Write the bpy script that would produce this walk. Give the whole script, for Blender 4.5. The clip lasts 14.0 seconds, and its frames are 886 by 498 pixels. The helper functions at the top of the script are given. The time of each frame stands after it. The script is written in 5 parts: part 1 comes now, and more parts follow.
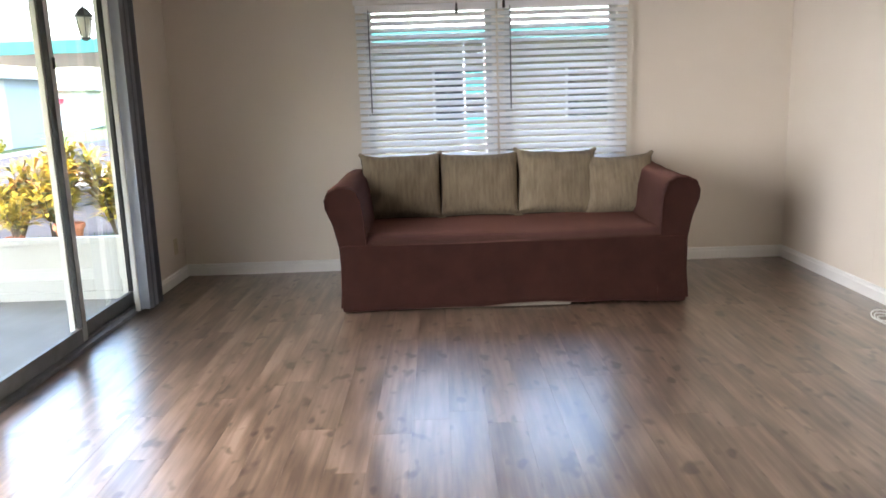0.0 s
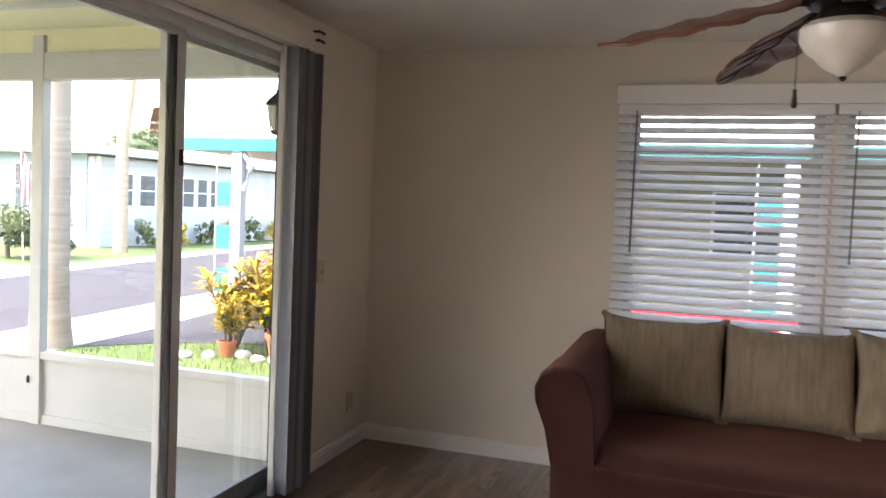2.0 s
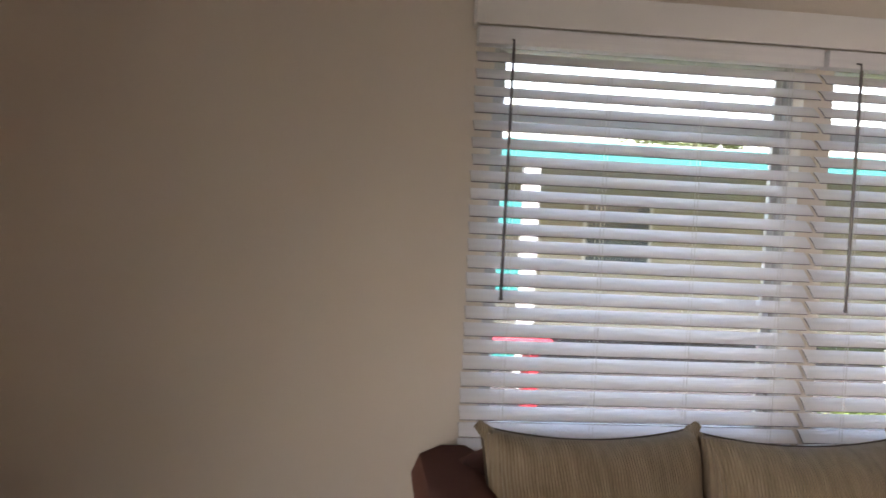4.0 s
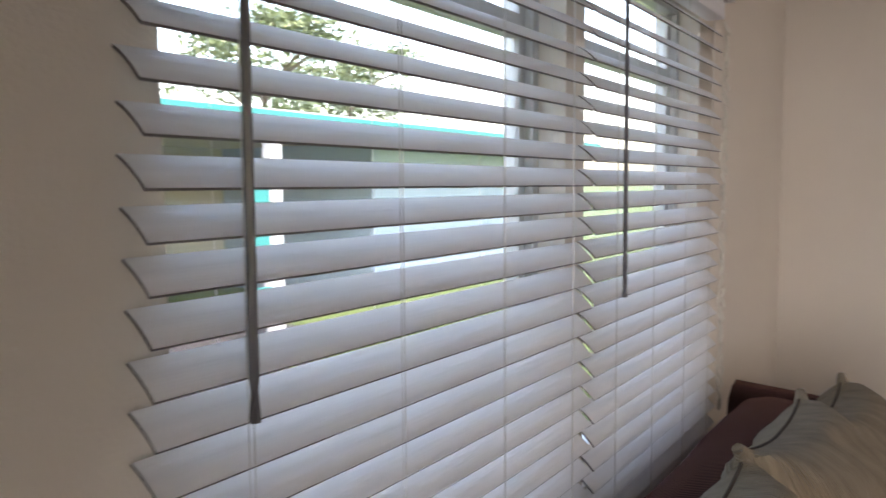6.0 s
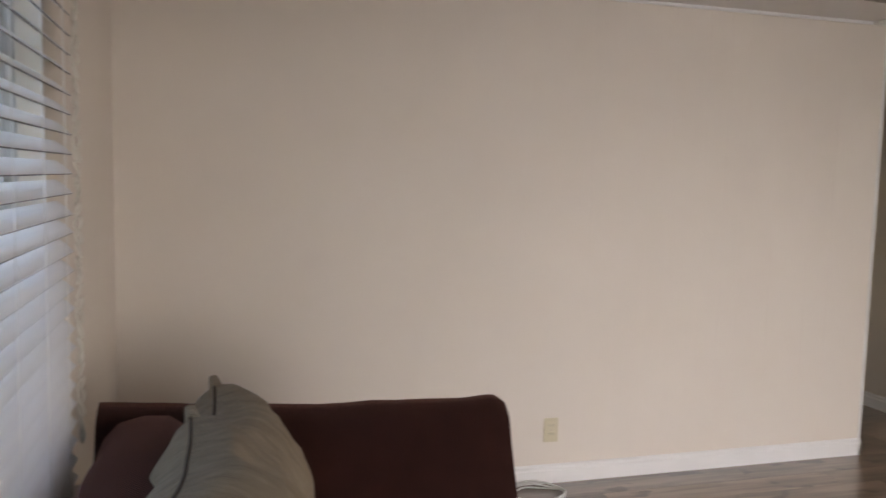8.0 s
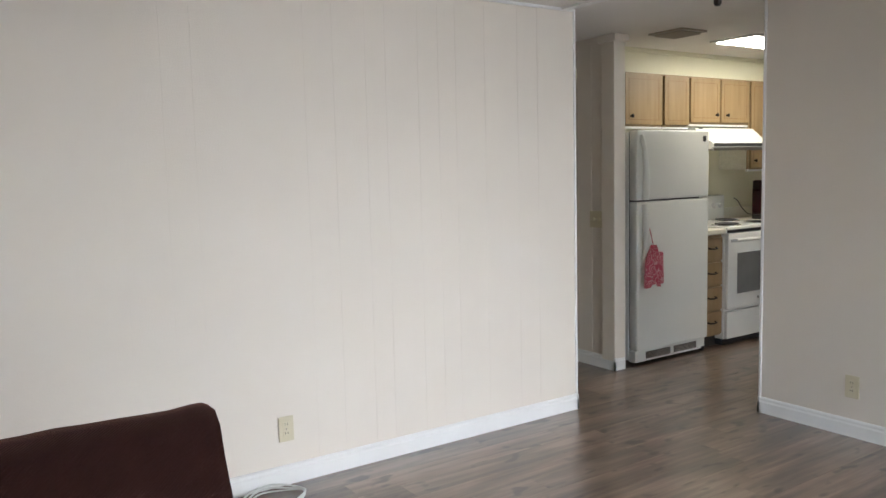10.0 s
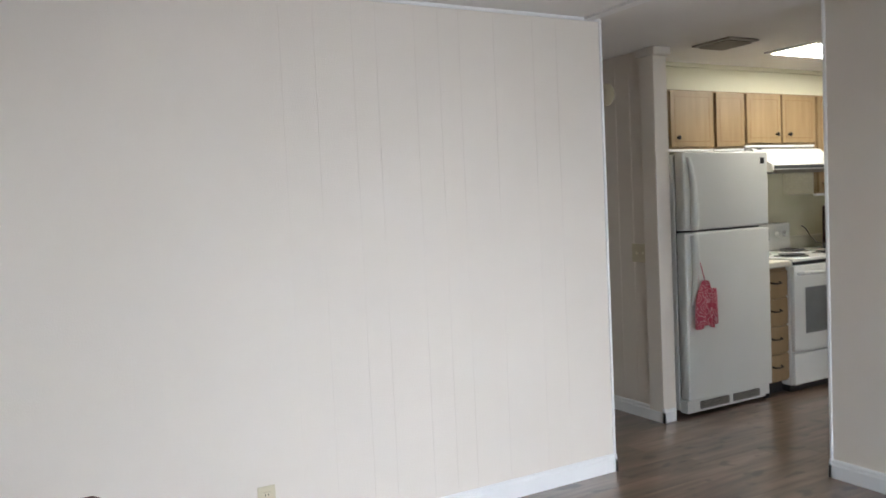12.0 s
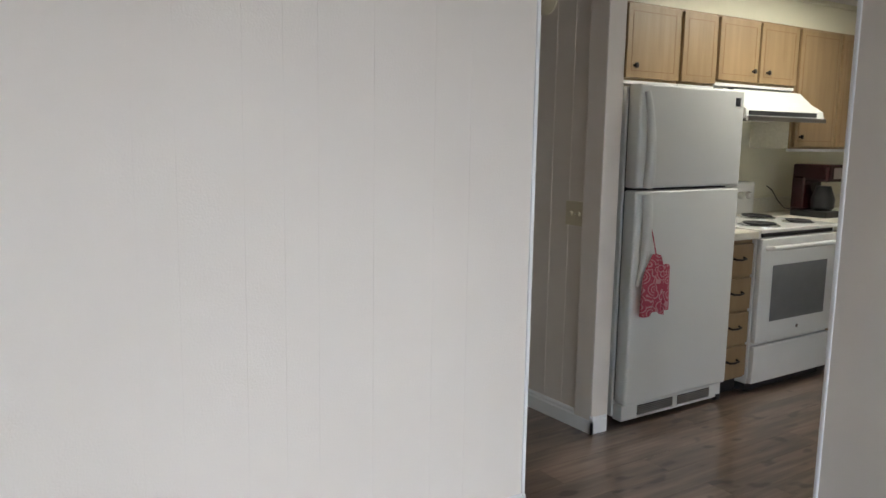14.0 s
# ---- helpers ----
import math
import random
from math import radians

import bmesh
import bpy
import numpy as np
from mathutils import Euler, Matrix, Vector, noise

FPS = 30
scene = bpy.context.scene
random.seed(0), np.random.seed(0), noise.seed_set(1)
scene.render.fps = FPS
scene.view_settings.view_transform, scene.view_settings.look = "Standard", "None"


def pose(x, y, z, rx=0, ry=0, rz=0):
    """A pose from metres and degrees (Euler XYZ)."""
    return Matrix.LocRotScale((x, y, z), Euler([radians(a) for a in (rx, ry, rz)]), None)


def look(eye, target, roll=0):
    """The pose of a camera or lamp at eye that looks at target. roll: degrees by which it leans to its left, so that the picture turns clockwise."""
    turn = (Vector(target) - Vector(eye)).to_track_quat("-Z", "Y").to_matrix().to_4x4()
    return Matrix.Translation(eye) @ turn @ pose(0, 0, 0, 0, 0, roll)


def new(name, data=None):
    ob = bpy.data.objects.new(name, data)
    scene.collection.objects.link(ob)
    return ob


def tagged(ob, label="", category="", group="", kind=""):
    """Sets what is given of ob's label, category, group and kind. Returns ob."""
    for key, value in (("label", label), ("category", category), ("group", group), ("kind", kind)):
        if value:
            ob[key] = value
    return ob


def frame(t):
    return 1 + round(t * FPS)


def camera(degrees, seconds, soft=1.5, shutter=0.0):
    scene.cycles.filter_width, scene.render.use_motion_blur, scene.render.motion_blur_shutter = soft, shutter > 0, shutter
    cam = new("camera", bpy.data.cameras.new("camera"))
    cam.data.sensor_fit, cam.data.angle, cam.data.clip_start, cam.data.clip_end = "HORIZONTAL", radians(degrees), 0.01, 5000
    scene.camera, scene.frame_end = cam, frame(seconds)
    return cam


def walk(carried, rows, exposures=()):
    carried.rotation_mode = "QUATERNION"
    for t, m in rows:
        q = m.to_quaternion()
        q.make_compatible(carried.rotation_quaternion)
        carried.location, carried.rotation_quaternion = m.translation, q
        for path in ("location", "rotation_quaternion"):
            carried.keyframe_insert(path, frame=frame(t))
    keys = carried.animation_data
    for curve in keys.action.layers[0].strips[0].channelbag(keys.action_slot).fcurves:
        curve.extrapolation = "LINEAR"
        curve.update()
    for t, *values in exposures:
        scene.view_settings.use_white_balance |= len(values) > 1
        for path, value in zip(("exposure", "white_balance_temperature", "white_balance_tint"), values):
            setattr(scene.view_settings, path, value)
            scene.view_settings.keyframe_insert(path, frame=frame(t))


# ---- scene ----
cam = camera(58.8, 14.0, 1.5, 0.3)
PATH = [
    (0, (0.115, -0.338, 1.301), (0.119, 1.625, 0.918), -1.9),
    (0.5, (0.208, -0.06, 1.345), (0.163, 1.916, 1.038), 0.2),
    (1, (0.129, 0.393, 1.404), (0.01, 2.38, 1.22), 0.6),
    (1.5, (0.121, 0.869, 1.381), (-0.305, 2.819, 1.254), 1.0),
    (2, (0.026, 1.374, 1.387), (-0.612, 3.266, 1.28), 2.4),
    (2.2, (-0.028, 1.596, 1.383), (-0.687, 3.483, 1.297), 3.1),
    (4.5, (-0.849, 3.823, 1.417), (-0.199, 5.713, 1.341), 2.2),
    (5, (-0.886, 4.284, 1.405), (0.216, 5.952, 1.33), 1.5),
    (5.5, (-0.965, 4.679, 1.448), (0.471, 6.063, 1.3), 1.4),
    (6, (-0.89, 4.948, 1.424), (0.774, 6.045, 1.265), -0.4),
    (6.5, (-0.721, 5.124, 1.411), (1.18, 5.722, 1.246), -0.8),
    (7, (-0.643, 5.261, 1.421), (1.344, 5.398, 1.249), -0.3),
    (7.5, (-0.606, 5.276, 1.428), (1.369, 5.024, 1.24), 0.8),
    (8, (-0.606, 5.206, 1.439), (1.308, 4.656, 1.256), 1.3),
    (8.5, (-0.583, 5.151, 1.436), (1.229, 4.324, 1.265), 0.3),
    (9, (-0.608, 5.131, 1.449), (1.102, 4.108, 1.28), -0.8),
    (9.2, (-0.588, 5.116, 1.408), (1.09, 4.038, 1.256), -1.6),
    (11.3, (-0.47, 4.87, 1.422), (1.148, 3.721, 1.172), -1.2),
    (11.5, (-0.404, 4.831, 1.425), (1.214, 3.677, 1.199), -2.8),
    (12, (-0.304, 4.536, 1.399), (1.44, 3.563, 1.285), -2.7),
    (12.5, (-0.219, 4.239, 1.368), (1.581, 3.374, 1.268), 0.5),
    (13, (-0.025, 3.914, 1.387), (1.736, 2.982, 1.218), 0.2),
    (13.5, (0.253, 3.723, 1.393), (1.979, 2.74, 1.164), 0.4),
    (14, (0.631, 3.687, 1.401), (2.272, 2.581, 1.111), 1.0),
]

# the clip's camera sets its brightness and white balance anew as it turns: seconds, stops, kelvin, tint
EXPOSURES = [(0.0, 4.15, 6650, 14), (0.5, 4.2, 6750, 15), (1.0, 4.3, 7050, 17), (1.5, 4.1, 7100, 18), (2.0, 3.65, 7150, 19), (4.5, 3.7, 7400, 22), (5.0, 3.35, 7150, 22), (6.0, 3.32, 7050, 20), (7.0, 3.1, 6950, 18), (8.0, 3.2, 7050, 19), (8.5, 3.65, 6300, 13),
             (9.0, 3.7, 6250, 10), (11.5, 3.75, 5950, 11), (13.0, 3.6, 5950, 11), (14.0, 3.5, 5950, 11)]
walk(cam, [(t, look(eye, target, roll)) for t, eye, target, roll in PATH], EXPOSURES)
SKY, SUN, DOOR_LIGHT = 0.14, 0.5, 4.1

# ---------------------------------------------------------------- light
world = bpy.data.worlds.new("sky_world")
scene.world = world
world.use_nodes = True
wn = world.node_tree
sky = wn.nodes.new("ShaderNodeTexSky")
sky.sky_type, sky.sun_disc = "NISHITA", False
sky.sun_elevation, sky.sun_rotation = radians(58), radians(215)
sky.air_density, sky.dust_density, sky.ozone_density = 1.3, 3.0, 1.5
wn.nodes["Background"].inputs["Strength"].default_value = SKY
wn.links.new(sky.outputs[0], wn.nodes["Background"].inputs["Color"])
sun_data = bpy.data.lights.new("sun", "SUN")
sun_data.energy, sun_data.angle, sun_data.color = SUN, radians(2.0), (1.0, 0.95, 0.87)
sun = new("sun", sun_data)
# the sun stands in the south-west, high over the roof
sun.matrix_world = look((-5.7, -8.2, 16.0), (0, 0, 0))

# added fill lamp, standing in for skylight through the door's unseen southern leaves
fill_area = bpy.data.lights.new("door_fill_lamp", "AREA")
fill_area.shape, fill_area.size, fill_area.size_y = "RECTANGLE", 1.75, 1.8
fill_area.spread = math.radians(108)
fill_area.energy, fill_area.color = DOOR_LIGHT, (0.96, 0.965, 1.0)
door_fill_lamp = new("door_fill_lamp", fill_area)
door_fill_lamp.matrix_world = look((-1.9, 1.87, 1.05), (2.74, 3.8, -1.1))

# ---------------------------------------------------------------- materials


def material(name, color, rough=0.6, metal=0.0, color2=None, scale=6.0, detail=4.0, bump=0.0, bump_scale=60.0,
             stretch=(1, 1, 1), spec=0.5, vary=0.0):
    """Two scales of noise for colour, a fine one for relief."""
    m = bpy.data.materials.new(name)
    m.use_nodes = True
    t = m.node_tree
    b = t.nodes["Principled BSDF"]
    b.inputs["Roughness"].default_value, b.inputs["Metallic"].default_value = rough, metal
    b.inputs["Specular IOR Level"].default_value = spec
    co = t.nodes.new("ShaderNodeTexCoord")
    mp = t.nodes.new("ShaderNodeMapping")
    mp.inputs["Scale"].default_value = stretch
    t.links.new(co.outputs["Object"], mp.inputs["Vector"])
    n = t.nodes.new("ShaderNodeTexNoise")
    n.inputs["Scale"].default_value, n.inputs["Detail"].default_value = scale, detail
    t.links.new(mp.outputs[0], n.inputs["Vector"])
    r = t.nodes.new("ShaderNodeValToRGB")
    r.color_ramp.elements[0].position, r.color_ramp.elements[1].position = 0.3, 0.7
    c2 = color2 or tuple(c * 0.9 for c in color)
    r.color_ramp.elements[0].color, r.color_ramp.elements[1].color = (*c2, 1), (*color, 1)
    t.links.new(n.outputs["Fac"], r.inputs["Fac"])
    out = r.outputs[0]
    if vary:
        info = t.nodes.new("ShaderNodeObjectInfo")
        ra = t.nodes.new("ShaderNodeMapRange")
        ra.inputs["To Min"].default_value, ra.inputs["To Max"].default_value = 1 - vary, 1 + vary
        t.links.new(info.outputs["Random"], ra.inputs["Value"])
        hs = t.nodes.new("ShaderNodeHueSaturation")
        t.links.new(ra.outputs[0], hs.inputs["Value"])
        t.links.new(out, hs.inputs["Color"])
        out = hs.outputs[0]
    t.links.new(out, b.inputs["Base Color"])
    if bump:
        n2 = t.nodes.new("ShaderNodeTexNoise")
        n2.inputs["Scale"].default_value, n2.inputs["Detail"].default_value = bump_scale, 3.0
        t.links.new(mp.outputs[0], n2.inputs["Vector"])
        bp = t.nodes.new("ShaderNodeBump")
        bp.inputs["Strength"].default_value, bp.inputs["Distance"].default_value = bump, 0.004
        t.links.new(n2.outputs["Fac"], bp.inputs["Height"])
        t.links.new(bp.outputs[0], b.inputs["Normal"])
    return m


def corduroy(name, color, color2, pitch, direction="Y", relief=0.45, wander=0.6, sheen=0.22, streak=(1, 1, 1)):
    m = material(name, color, 0.95, 0, color2, 9.0, 5.0, spec=0.15, stretch=streak)
    t = m.node_tree
    b = t.nodes["Principled BSDF"]
    b.inputs["Sheen Weight"].default_value, b.inputs["Sheen Roughness"].default_value = sheen, 0.4
    b.inputs["Sheen Tint"].default_value = (*[min(1, 0.25 + 5 * c) for c in color], 1)
    co = t.nodes.new("ShaderNodeTexCoord")
    w = t.nodes.new("ShaderNodeTexWave")
    w.bands_direction = direction
    w.inputs["Scale"].default_value, w.inputs["Distortion"].default_value = pitch, wander
    t.links.new(co.outputs["Object"], w.inputs["Vector"])
    bp = t.nodes.new("ShaderNodeBump")
    bp.inputs["Strength"].default_value, bp.inputs["Distance"].default_value = min(1, relief), 0.003 * max(1, relief)
    t.links.new(w.outputs["Fac"], bp.inputs["Height"])
    t.links.new(bp.outputs[0], b.inputs["Normal"])
    return m


def plank_material(name, dark, mid, light):
    """Rustic oak vinyl: long grain, broad tone bands and dark knots, shifted from plank to plank."""
    m = bpy.data.materials.new(name)
    m.use_nodes = True
    t = m.node_tree
    b = t.nodes["Principled BSDF"]
    b.inputs["Specular IOR Level"].default_value = 0.5
    b.inputs["Coat Weight"].default_value, b.inputs["Coat Roughness"].default_value = 1.0, 0.26
    co, info = t.nodes.new("ShaderNodeTexCoord"), t.nodes.new("ShaderNodeObjectInfo")
    sh = t.nodes.new("ShaderNodeVectorMath")
    sh.operation = "MULTIPLY_ADD"
    cb = t.nodes.new("ShaderNodeCombineXYZ")
    mul = t.nodes.new("ShaderNodeMath")
    mul.operation, mul.inputs[1].default_value = "MULTIPLY", 57.0
    t.links.new(info.outputs["Random"], mul.inputs[0])
    for i in range(3):
        t.links.new(mul.outputs[0], cb.inputs[i])
    sh.inputs[1].default_value = (1, 1, 1)
    t.links.new(co.outputs["Object"], sh.inputs[0])
    t.links.new(cb.outputs[0], sh.inputs[2])

    def layer(sx, sy, scale, detail):
        mp = t.nodes.new("ShaderNodeMapping")
        mp.inputs["Scale"].default_value = (sx, sy, 1)
        t.links.new(sh.outputs[0], mp.inputs["Vector"])
        n = t.nodes.new("ShaderNodeTexNoise")
        n.inputs["Scale"].default_value, n.inputs["Detail"].default_value = scale, detail
        t.links.new(mp.outputs[0], n.inputs["Vector"])
        return n.outputs["Fac"]
    broad, grain, knots = layer(3.0, 0.6, 3.0, 3), layer(7.5, 0.42, 5.0, 4), layer(5.0, 2.4, 3.0, 1.2)
    mix = t.nodes.new("ShaderNodeMix")
    mix.inputs[0].default_value = 0.42
    t.links.new(broad, mix.inputs[2]), t.links.new(grain, mix.inputs[3])
    r = t.nodes.new("ShaderNodeValToRGB")
    e = r.color_ramp.elements
    e[0].position, e[1].position = 0.37, 0.64
    e[0].color, e[1].color = (*dark, 1), (*light, 1)
    e.new(0.5).color = (*mid, 1)
    t.links.new(mix.outputs[0], r.inputs["Fac"])
    kr = t.nodes.new("ShaderNodeValToRGB")
    kr.color_ramp.elements[0].position, kr.color_ramp.elements[1].position = 0.62, 0.71
    kr.color_ramp.elements[0].color, kr.color_ramp.elements[1].color = (1, 1, 1, 1), (0.42, 0.38, 0.35, 1)
    t.links.new(knots, kr.inputs["Fac"])
    mm = t.nodes.new("ShaderNodeMix")
    mm.data_type, mm.blend_type = "RGBA", "MULTIPLY"
    mm.inputs[0].default_value = 1.0
    t.links.new(r.outputs[0], mm.inputs[6]), t.links.new(kr.outputs[0], mm.inputs[7])
    hs = t.nodes.new("ShaderNodeHueSaturation")
    ra = t.nodes.new("ShaderNodeMapRange")
    ra.inputs["To Min"].default_value, ra.inputs["To Max"].default_value = 0.9, 1.1
    t.links.new(info.outputs["Random"], ra.inputs["Value"])
    t.links.new(ra.outputs[0], hs.inputs["Value"])
    t.links.new(mm.outputs[2], hs.inputs["Color"])
    t.links.new(hs.outputs[0], b.inputs["Base Color"])
    rr = t.nodes.new("ShaderNodeMapRange")
    rr.inputs["To Min"].default_value, rr.inputs["To Max"].default_value = 0.26, 0.32
    t.links.new(grain, rr.inputs["Value"])
    t.links.new(rr.outputs[0], b.inputs["Roughness"])
    bp = t.nodes.new("ShaderNodeBump")
    bp.inputs["Strength"].default_value, bp.inputs["Distance"].default_value = 0.04, 0.0015
    t.links.new(grain, bp.inputs["Height"])
    t.links.new(bp.outputs[0], b.inputs["Normal"])
    return m


def glass_material(name, tint=(1, 1, 1), rough=0.0):
    m = bpy.data.materials.new(name)
    m.use_nodes = True
    b = m.node_tree.nodes["Principled BSDF"]
    b.inputs["Base Color"].default_value = (*tint, 1)
    b.inputs["Roughness"].default_value, b.inputs["IOR"].default_value = rough, 1.45
    b.inputs["Transmission Weight"].default_value = 1.0
    return m


def glow(name, color, strength):
    m = material(name, color, 0.5)
    b = m.node_tree.nodes["Principled BSDF"]
    b.inputs["Emission Color"].default_value = (*color, 1)
    b.inputs["Emission Strength"].default_value = strength
    return m


M = {}
M["wall"] = material("wall_paint", (0.75, 0.682, 0.60), 0.62, color2=(0.72, 0.652, 0.57), scale=1.6, bump=0.22, bump_scale=170)
M["kitchen_wall"] = material("kitchen_paint", (0.74, 0.70, 0.53), 0.6, color2=(0.70, 0.66, 0.50), scale=2, bump=0.15, bump_scale=150)
M["ceiling"] = material("ceiling_paint", (0.78, 0.75, 0.71), 0.8, color2=(0.74, 0.71, 0.67), scale=2.5, bump=0.4, bump_scale=220)
M["trim"] = material("white_trim", (0.82, 0.81, 0.79), 0.42, color2=(0.78, 0.77, 0.75), scale=5, bump=0.06)
M["plank"] = plank_material("oak_plank", (0.078, 0.048, 0.032), (0.148, 0.097, 0.067), (0.235, 0.168, 0.123))
M["gap"] = material("plank_joint", (0.11, 0.08, 0.06), 0.8)
M["alu"] = material("brushed_aluminium", (0.58, 0.58, 0.57), 0.4, 0.3, (0.50, 0.50, 0.49), 12, stretch=(1, 1, 0.1), bump=0.05)
M["sill"] = material("weathered_sill_metal", (0.26, 0.26, 0.255), 0.5, 0.4, (0.19, 0.19, 0.185), 12)
M["rubber"] = material("black_gasket", (0.03, 0.03, 0.032), 0.7)
M["glass"] = glass_material("window_glass", (0.98, 1.0, 0.99))
M["vane"] = material("grey_vane", (0.34, 0.35, 0.39), 0.5, color2=(0.27, 0.28, 0.32), scale=9, stretch=(1, 1, 0.05), vary=0.55)
M["slat"] = material("white_slat", (0.87, 0.87, 0.885), 0.42, color2=(0.78, 0.78, 0.80), scale=7, stretch=(0.22, 6, 6), bump=0.35, bump_scale=24)
# shade along the white slats' edges, put into the colour
M["slat_edge_shade"] = material("shade_grey_slat_edge", (0.20, 0.18, 0.18), 0.6, color2=(0.14, 0.125, 0.13), scale=12)
M["cord"] = material("white_cord", (0.78, 0.77, 0.74), 0.8)
M["wand"] = material("clear_grey_wand", (0.17, 0.165, 0.175), 0.25)
M["chain"] = material("bead_chain_plastic", (0.75, 0.71, 0.62), 0.5)
M["cover"] = corduroy("brown_slipcover", (0.033, 0.0116, 0.0088), (0.025, 0.0088, 0.0066), 60, "DIAGONAL", sheen=0.5)
M["cover"].node_tree.nodes["Principled BSDF"].inputs["Sheen Tint"].default_value = (0.55, 0.25, 0.19, 1)
M["pillow"] = corduroy("olive_corduroy", (0.33, 0.262, 0.18), (0.225, 0.176, 0.118), 44, "X", 1.3, 1.0, 0.12, (5, 2, 0.8))
M["piping"] = material("pillow_piping", (0.075, 0.055, 0.036), 0.95, bump=0.4, bump_scale=200)
M["lining"] = material("cream_lining", (0.22, 0.19, 0.15), 0.9)
M["bronze"] = material("oiled_bronze", (0.035, 0.028, 0.024), 0.38, 0.7, (0.022, 0.018, 0.016), 14)
M["blade"] = material("carved_leaf_wood", (0.20, 0.075, 0.042), 0.3, 0, (0.13, 0.045, 0.026), 7, stretch=(1, 6, 1), bump=0.4, bump_scale=30)
M["rib"] = material("dark_leaf_rib", (0.03, 0.018, 0.014), 0.5)
M["opal"] = material("alabaster_glass", (0.66, 0.63, 0.56), 0.3, color2=(0.56, 0.52, 0.44), scale=8)
M["plate"] = material("ivory_plate", (0.62, 0.55, 0.38), 0.4, color2=(0.58, 0.51, 0.35))
M["dark"] = material("dark_plastic", (0.025, 0.024, 0.024), 0.45)
M["fridge"] = material("white_enamel", (0.76, 0.75, 0.70), 0.32, color2=(0.73, 0.72, 0.67), scale=3, bump=0.12, bump_scale=260)
M["range"] = material("range_enamel", (0.80, 0.79, 0.75), 0.2, color2=(0.77, 0.76, 0.72))
M["oven_glass"] = material("oven_window", (0.22, 0.22, 0.215), 0.12, color2=(0.19, 0.19, 0.185))
M["chrome"] = material("chrome", (0.6, 0.6, 0.6), 0.15, 1.0)
M["maple"] = material("maple_veneer", (0.34, 0.232, 0.122), 0.42, 0, (0.27, 0.178, 0.086), 4, 5, stretch=(3, 6, 0.5), bump=0.08, vary=0.05)
M["counter"] = material("counter_laminate", (0.70, 0.66, 0.55), 0.35, color2=(0.62, 0.58, 0.47), scale=60)
M["grille"] = material("vent_metal", (0.36, 0.33, 0.28), 0.5, 0.2, (0.30, 0.27, 0.23))
M["panel_light"] = glow("light_panel", (1.0, 0.94, 0.77), 1.5)
M["porch_floor"] = material("porch_concrete", (0.27, 0.266, 0.255), 0.7, color2=(0.21, 0.207, 0.198), scale=2.4, detail=8, bump=0.2, bump_scale=90)
M["porch_white"] = material("porch_white_metal", (0.52, 0.52, 0.49), 0.45, color2=(0.46, 0.46, 0.43), scale=3)
M["porch_roof"] = material("porch_roof_panel", (0.74, 0.71, 0.46), 0.55, color2=(0.68, 0.65, 0.42), scale=3)
M["siding"] = material("white_siding", (0.50, 0.52, 0.54), 0.6, color2=(0.45, 0.47, 0.49), scale=1.5)
M["blue_siding"] = material("pale_blue_siding", (0.31, 0.39, 0.48), 0.6, color2=(0.28, 0.36, 0.45), scale=1.5)
M["cream_siding"] = material("cream_siding", (0.46, 0.425, 0.335), 0.65, color2=(0.41, 0.375, 0.295), scale=1.2)
M["teal"] = material("teal_paint", (0.014, 0.20, 0.19), 0.5, color2=(0.012, 0.18, 0.172), scale=2)
M["roofing"] = material("white_roof", (0.55, 0.55, 0.54), 0.7, color2=(0.48, 0.48, 0.47), scale=1)
M["house_glass"] = material("house_glass", (0.10, 0.12, 0.14), 0.08, color2=(0.07, 0.085, 0.10), scale=1)
M["asphalt"] = material("asphalt", (0.046, 0.043, 0.048), 0.9, color2=(0.036, 0.034, 0.038), scale=1.5, detail=8, bump=0.5, bump_scale=60)
M["concrete"] = material("pale_concrete", (0.42, 0.395, 0.37), 0.8, color2=(0.35, 0.325, 0.31), scale=2, detail=8, bump=0.3)
M["grass"] = material("lawn", (0.105, 0.15, 0.04), 0.95, color2=(0.06, 0.095, 0.023), scale=1.4, detail=9, bump=0.8, bump_scale=40)
M["blades"] = material("grass_blades", (0.16, 0.24, 0.05), 0.8, color2=(0.09, 0.15, 0.03), scale=3)
M["palm_bark"] = material("palm_bark", (0.36, 0.29, 0.23), 0.9, 0, (0.24, 0.19, 0.15), 5, 6, stretch=(0.5, 0.5, 5), bump=0.8, bump_scale=25)
M["bark"] = material("bark", (0.17, 0.125, 0.09), 0.95, color2=(0.10, 0.075, 0.055), scale=8, bump=0.8)
M["pole"] = material("pole_wood", (0.40, 0.32, 0.23), 0.85, color2=(0.31, 0.245, 0.175), scale=5, stretch=(1, 1, 0.1))
M["leaf"] = material("leaf_green", (0.115, 0.15, 0.055), 0.6, color2=(0.07, 0.10, 0.035), scale=3)
M["frond"] = material("frond_green", (0.10, 0.15, 0.06), 0.6, color2=(0.06, 0.10, 0.04), scale=3)
M["croton"] = material("croton_leaf", (0.62, 0.42, 0.035), 0.45, color2=(0.34, 0.30, 0.03), scale=5, detail=3)
M["croton_red"] = material("croton_old_leaf", (0.46, 0.14, 0.02), 0.45, color2=(0.28, 0.18, 0.03), scale=5)
M["terracotta"] = material("terracotta", (0.44, 0.145, 0.065), 0.8, color2=(0.36, 0.115, 0.05), scale=5, bump=0.2)
M["shade"] = material("rust_shade", (0.40, 0.22, 0.16), 0.75, color2=(0.32, 0.17, 0.12), scale=8)
M["red"] = material("red_paint", (0.50, 0.025, 0.045), 0.5)
M["cloth_blue"] = material("navy_cloth", (0.03, 0.05, 0.16), 0.85)
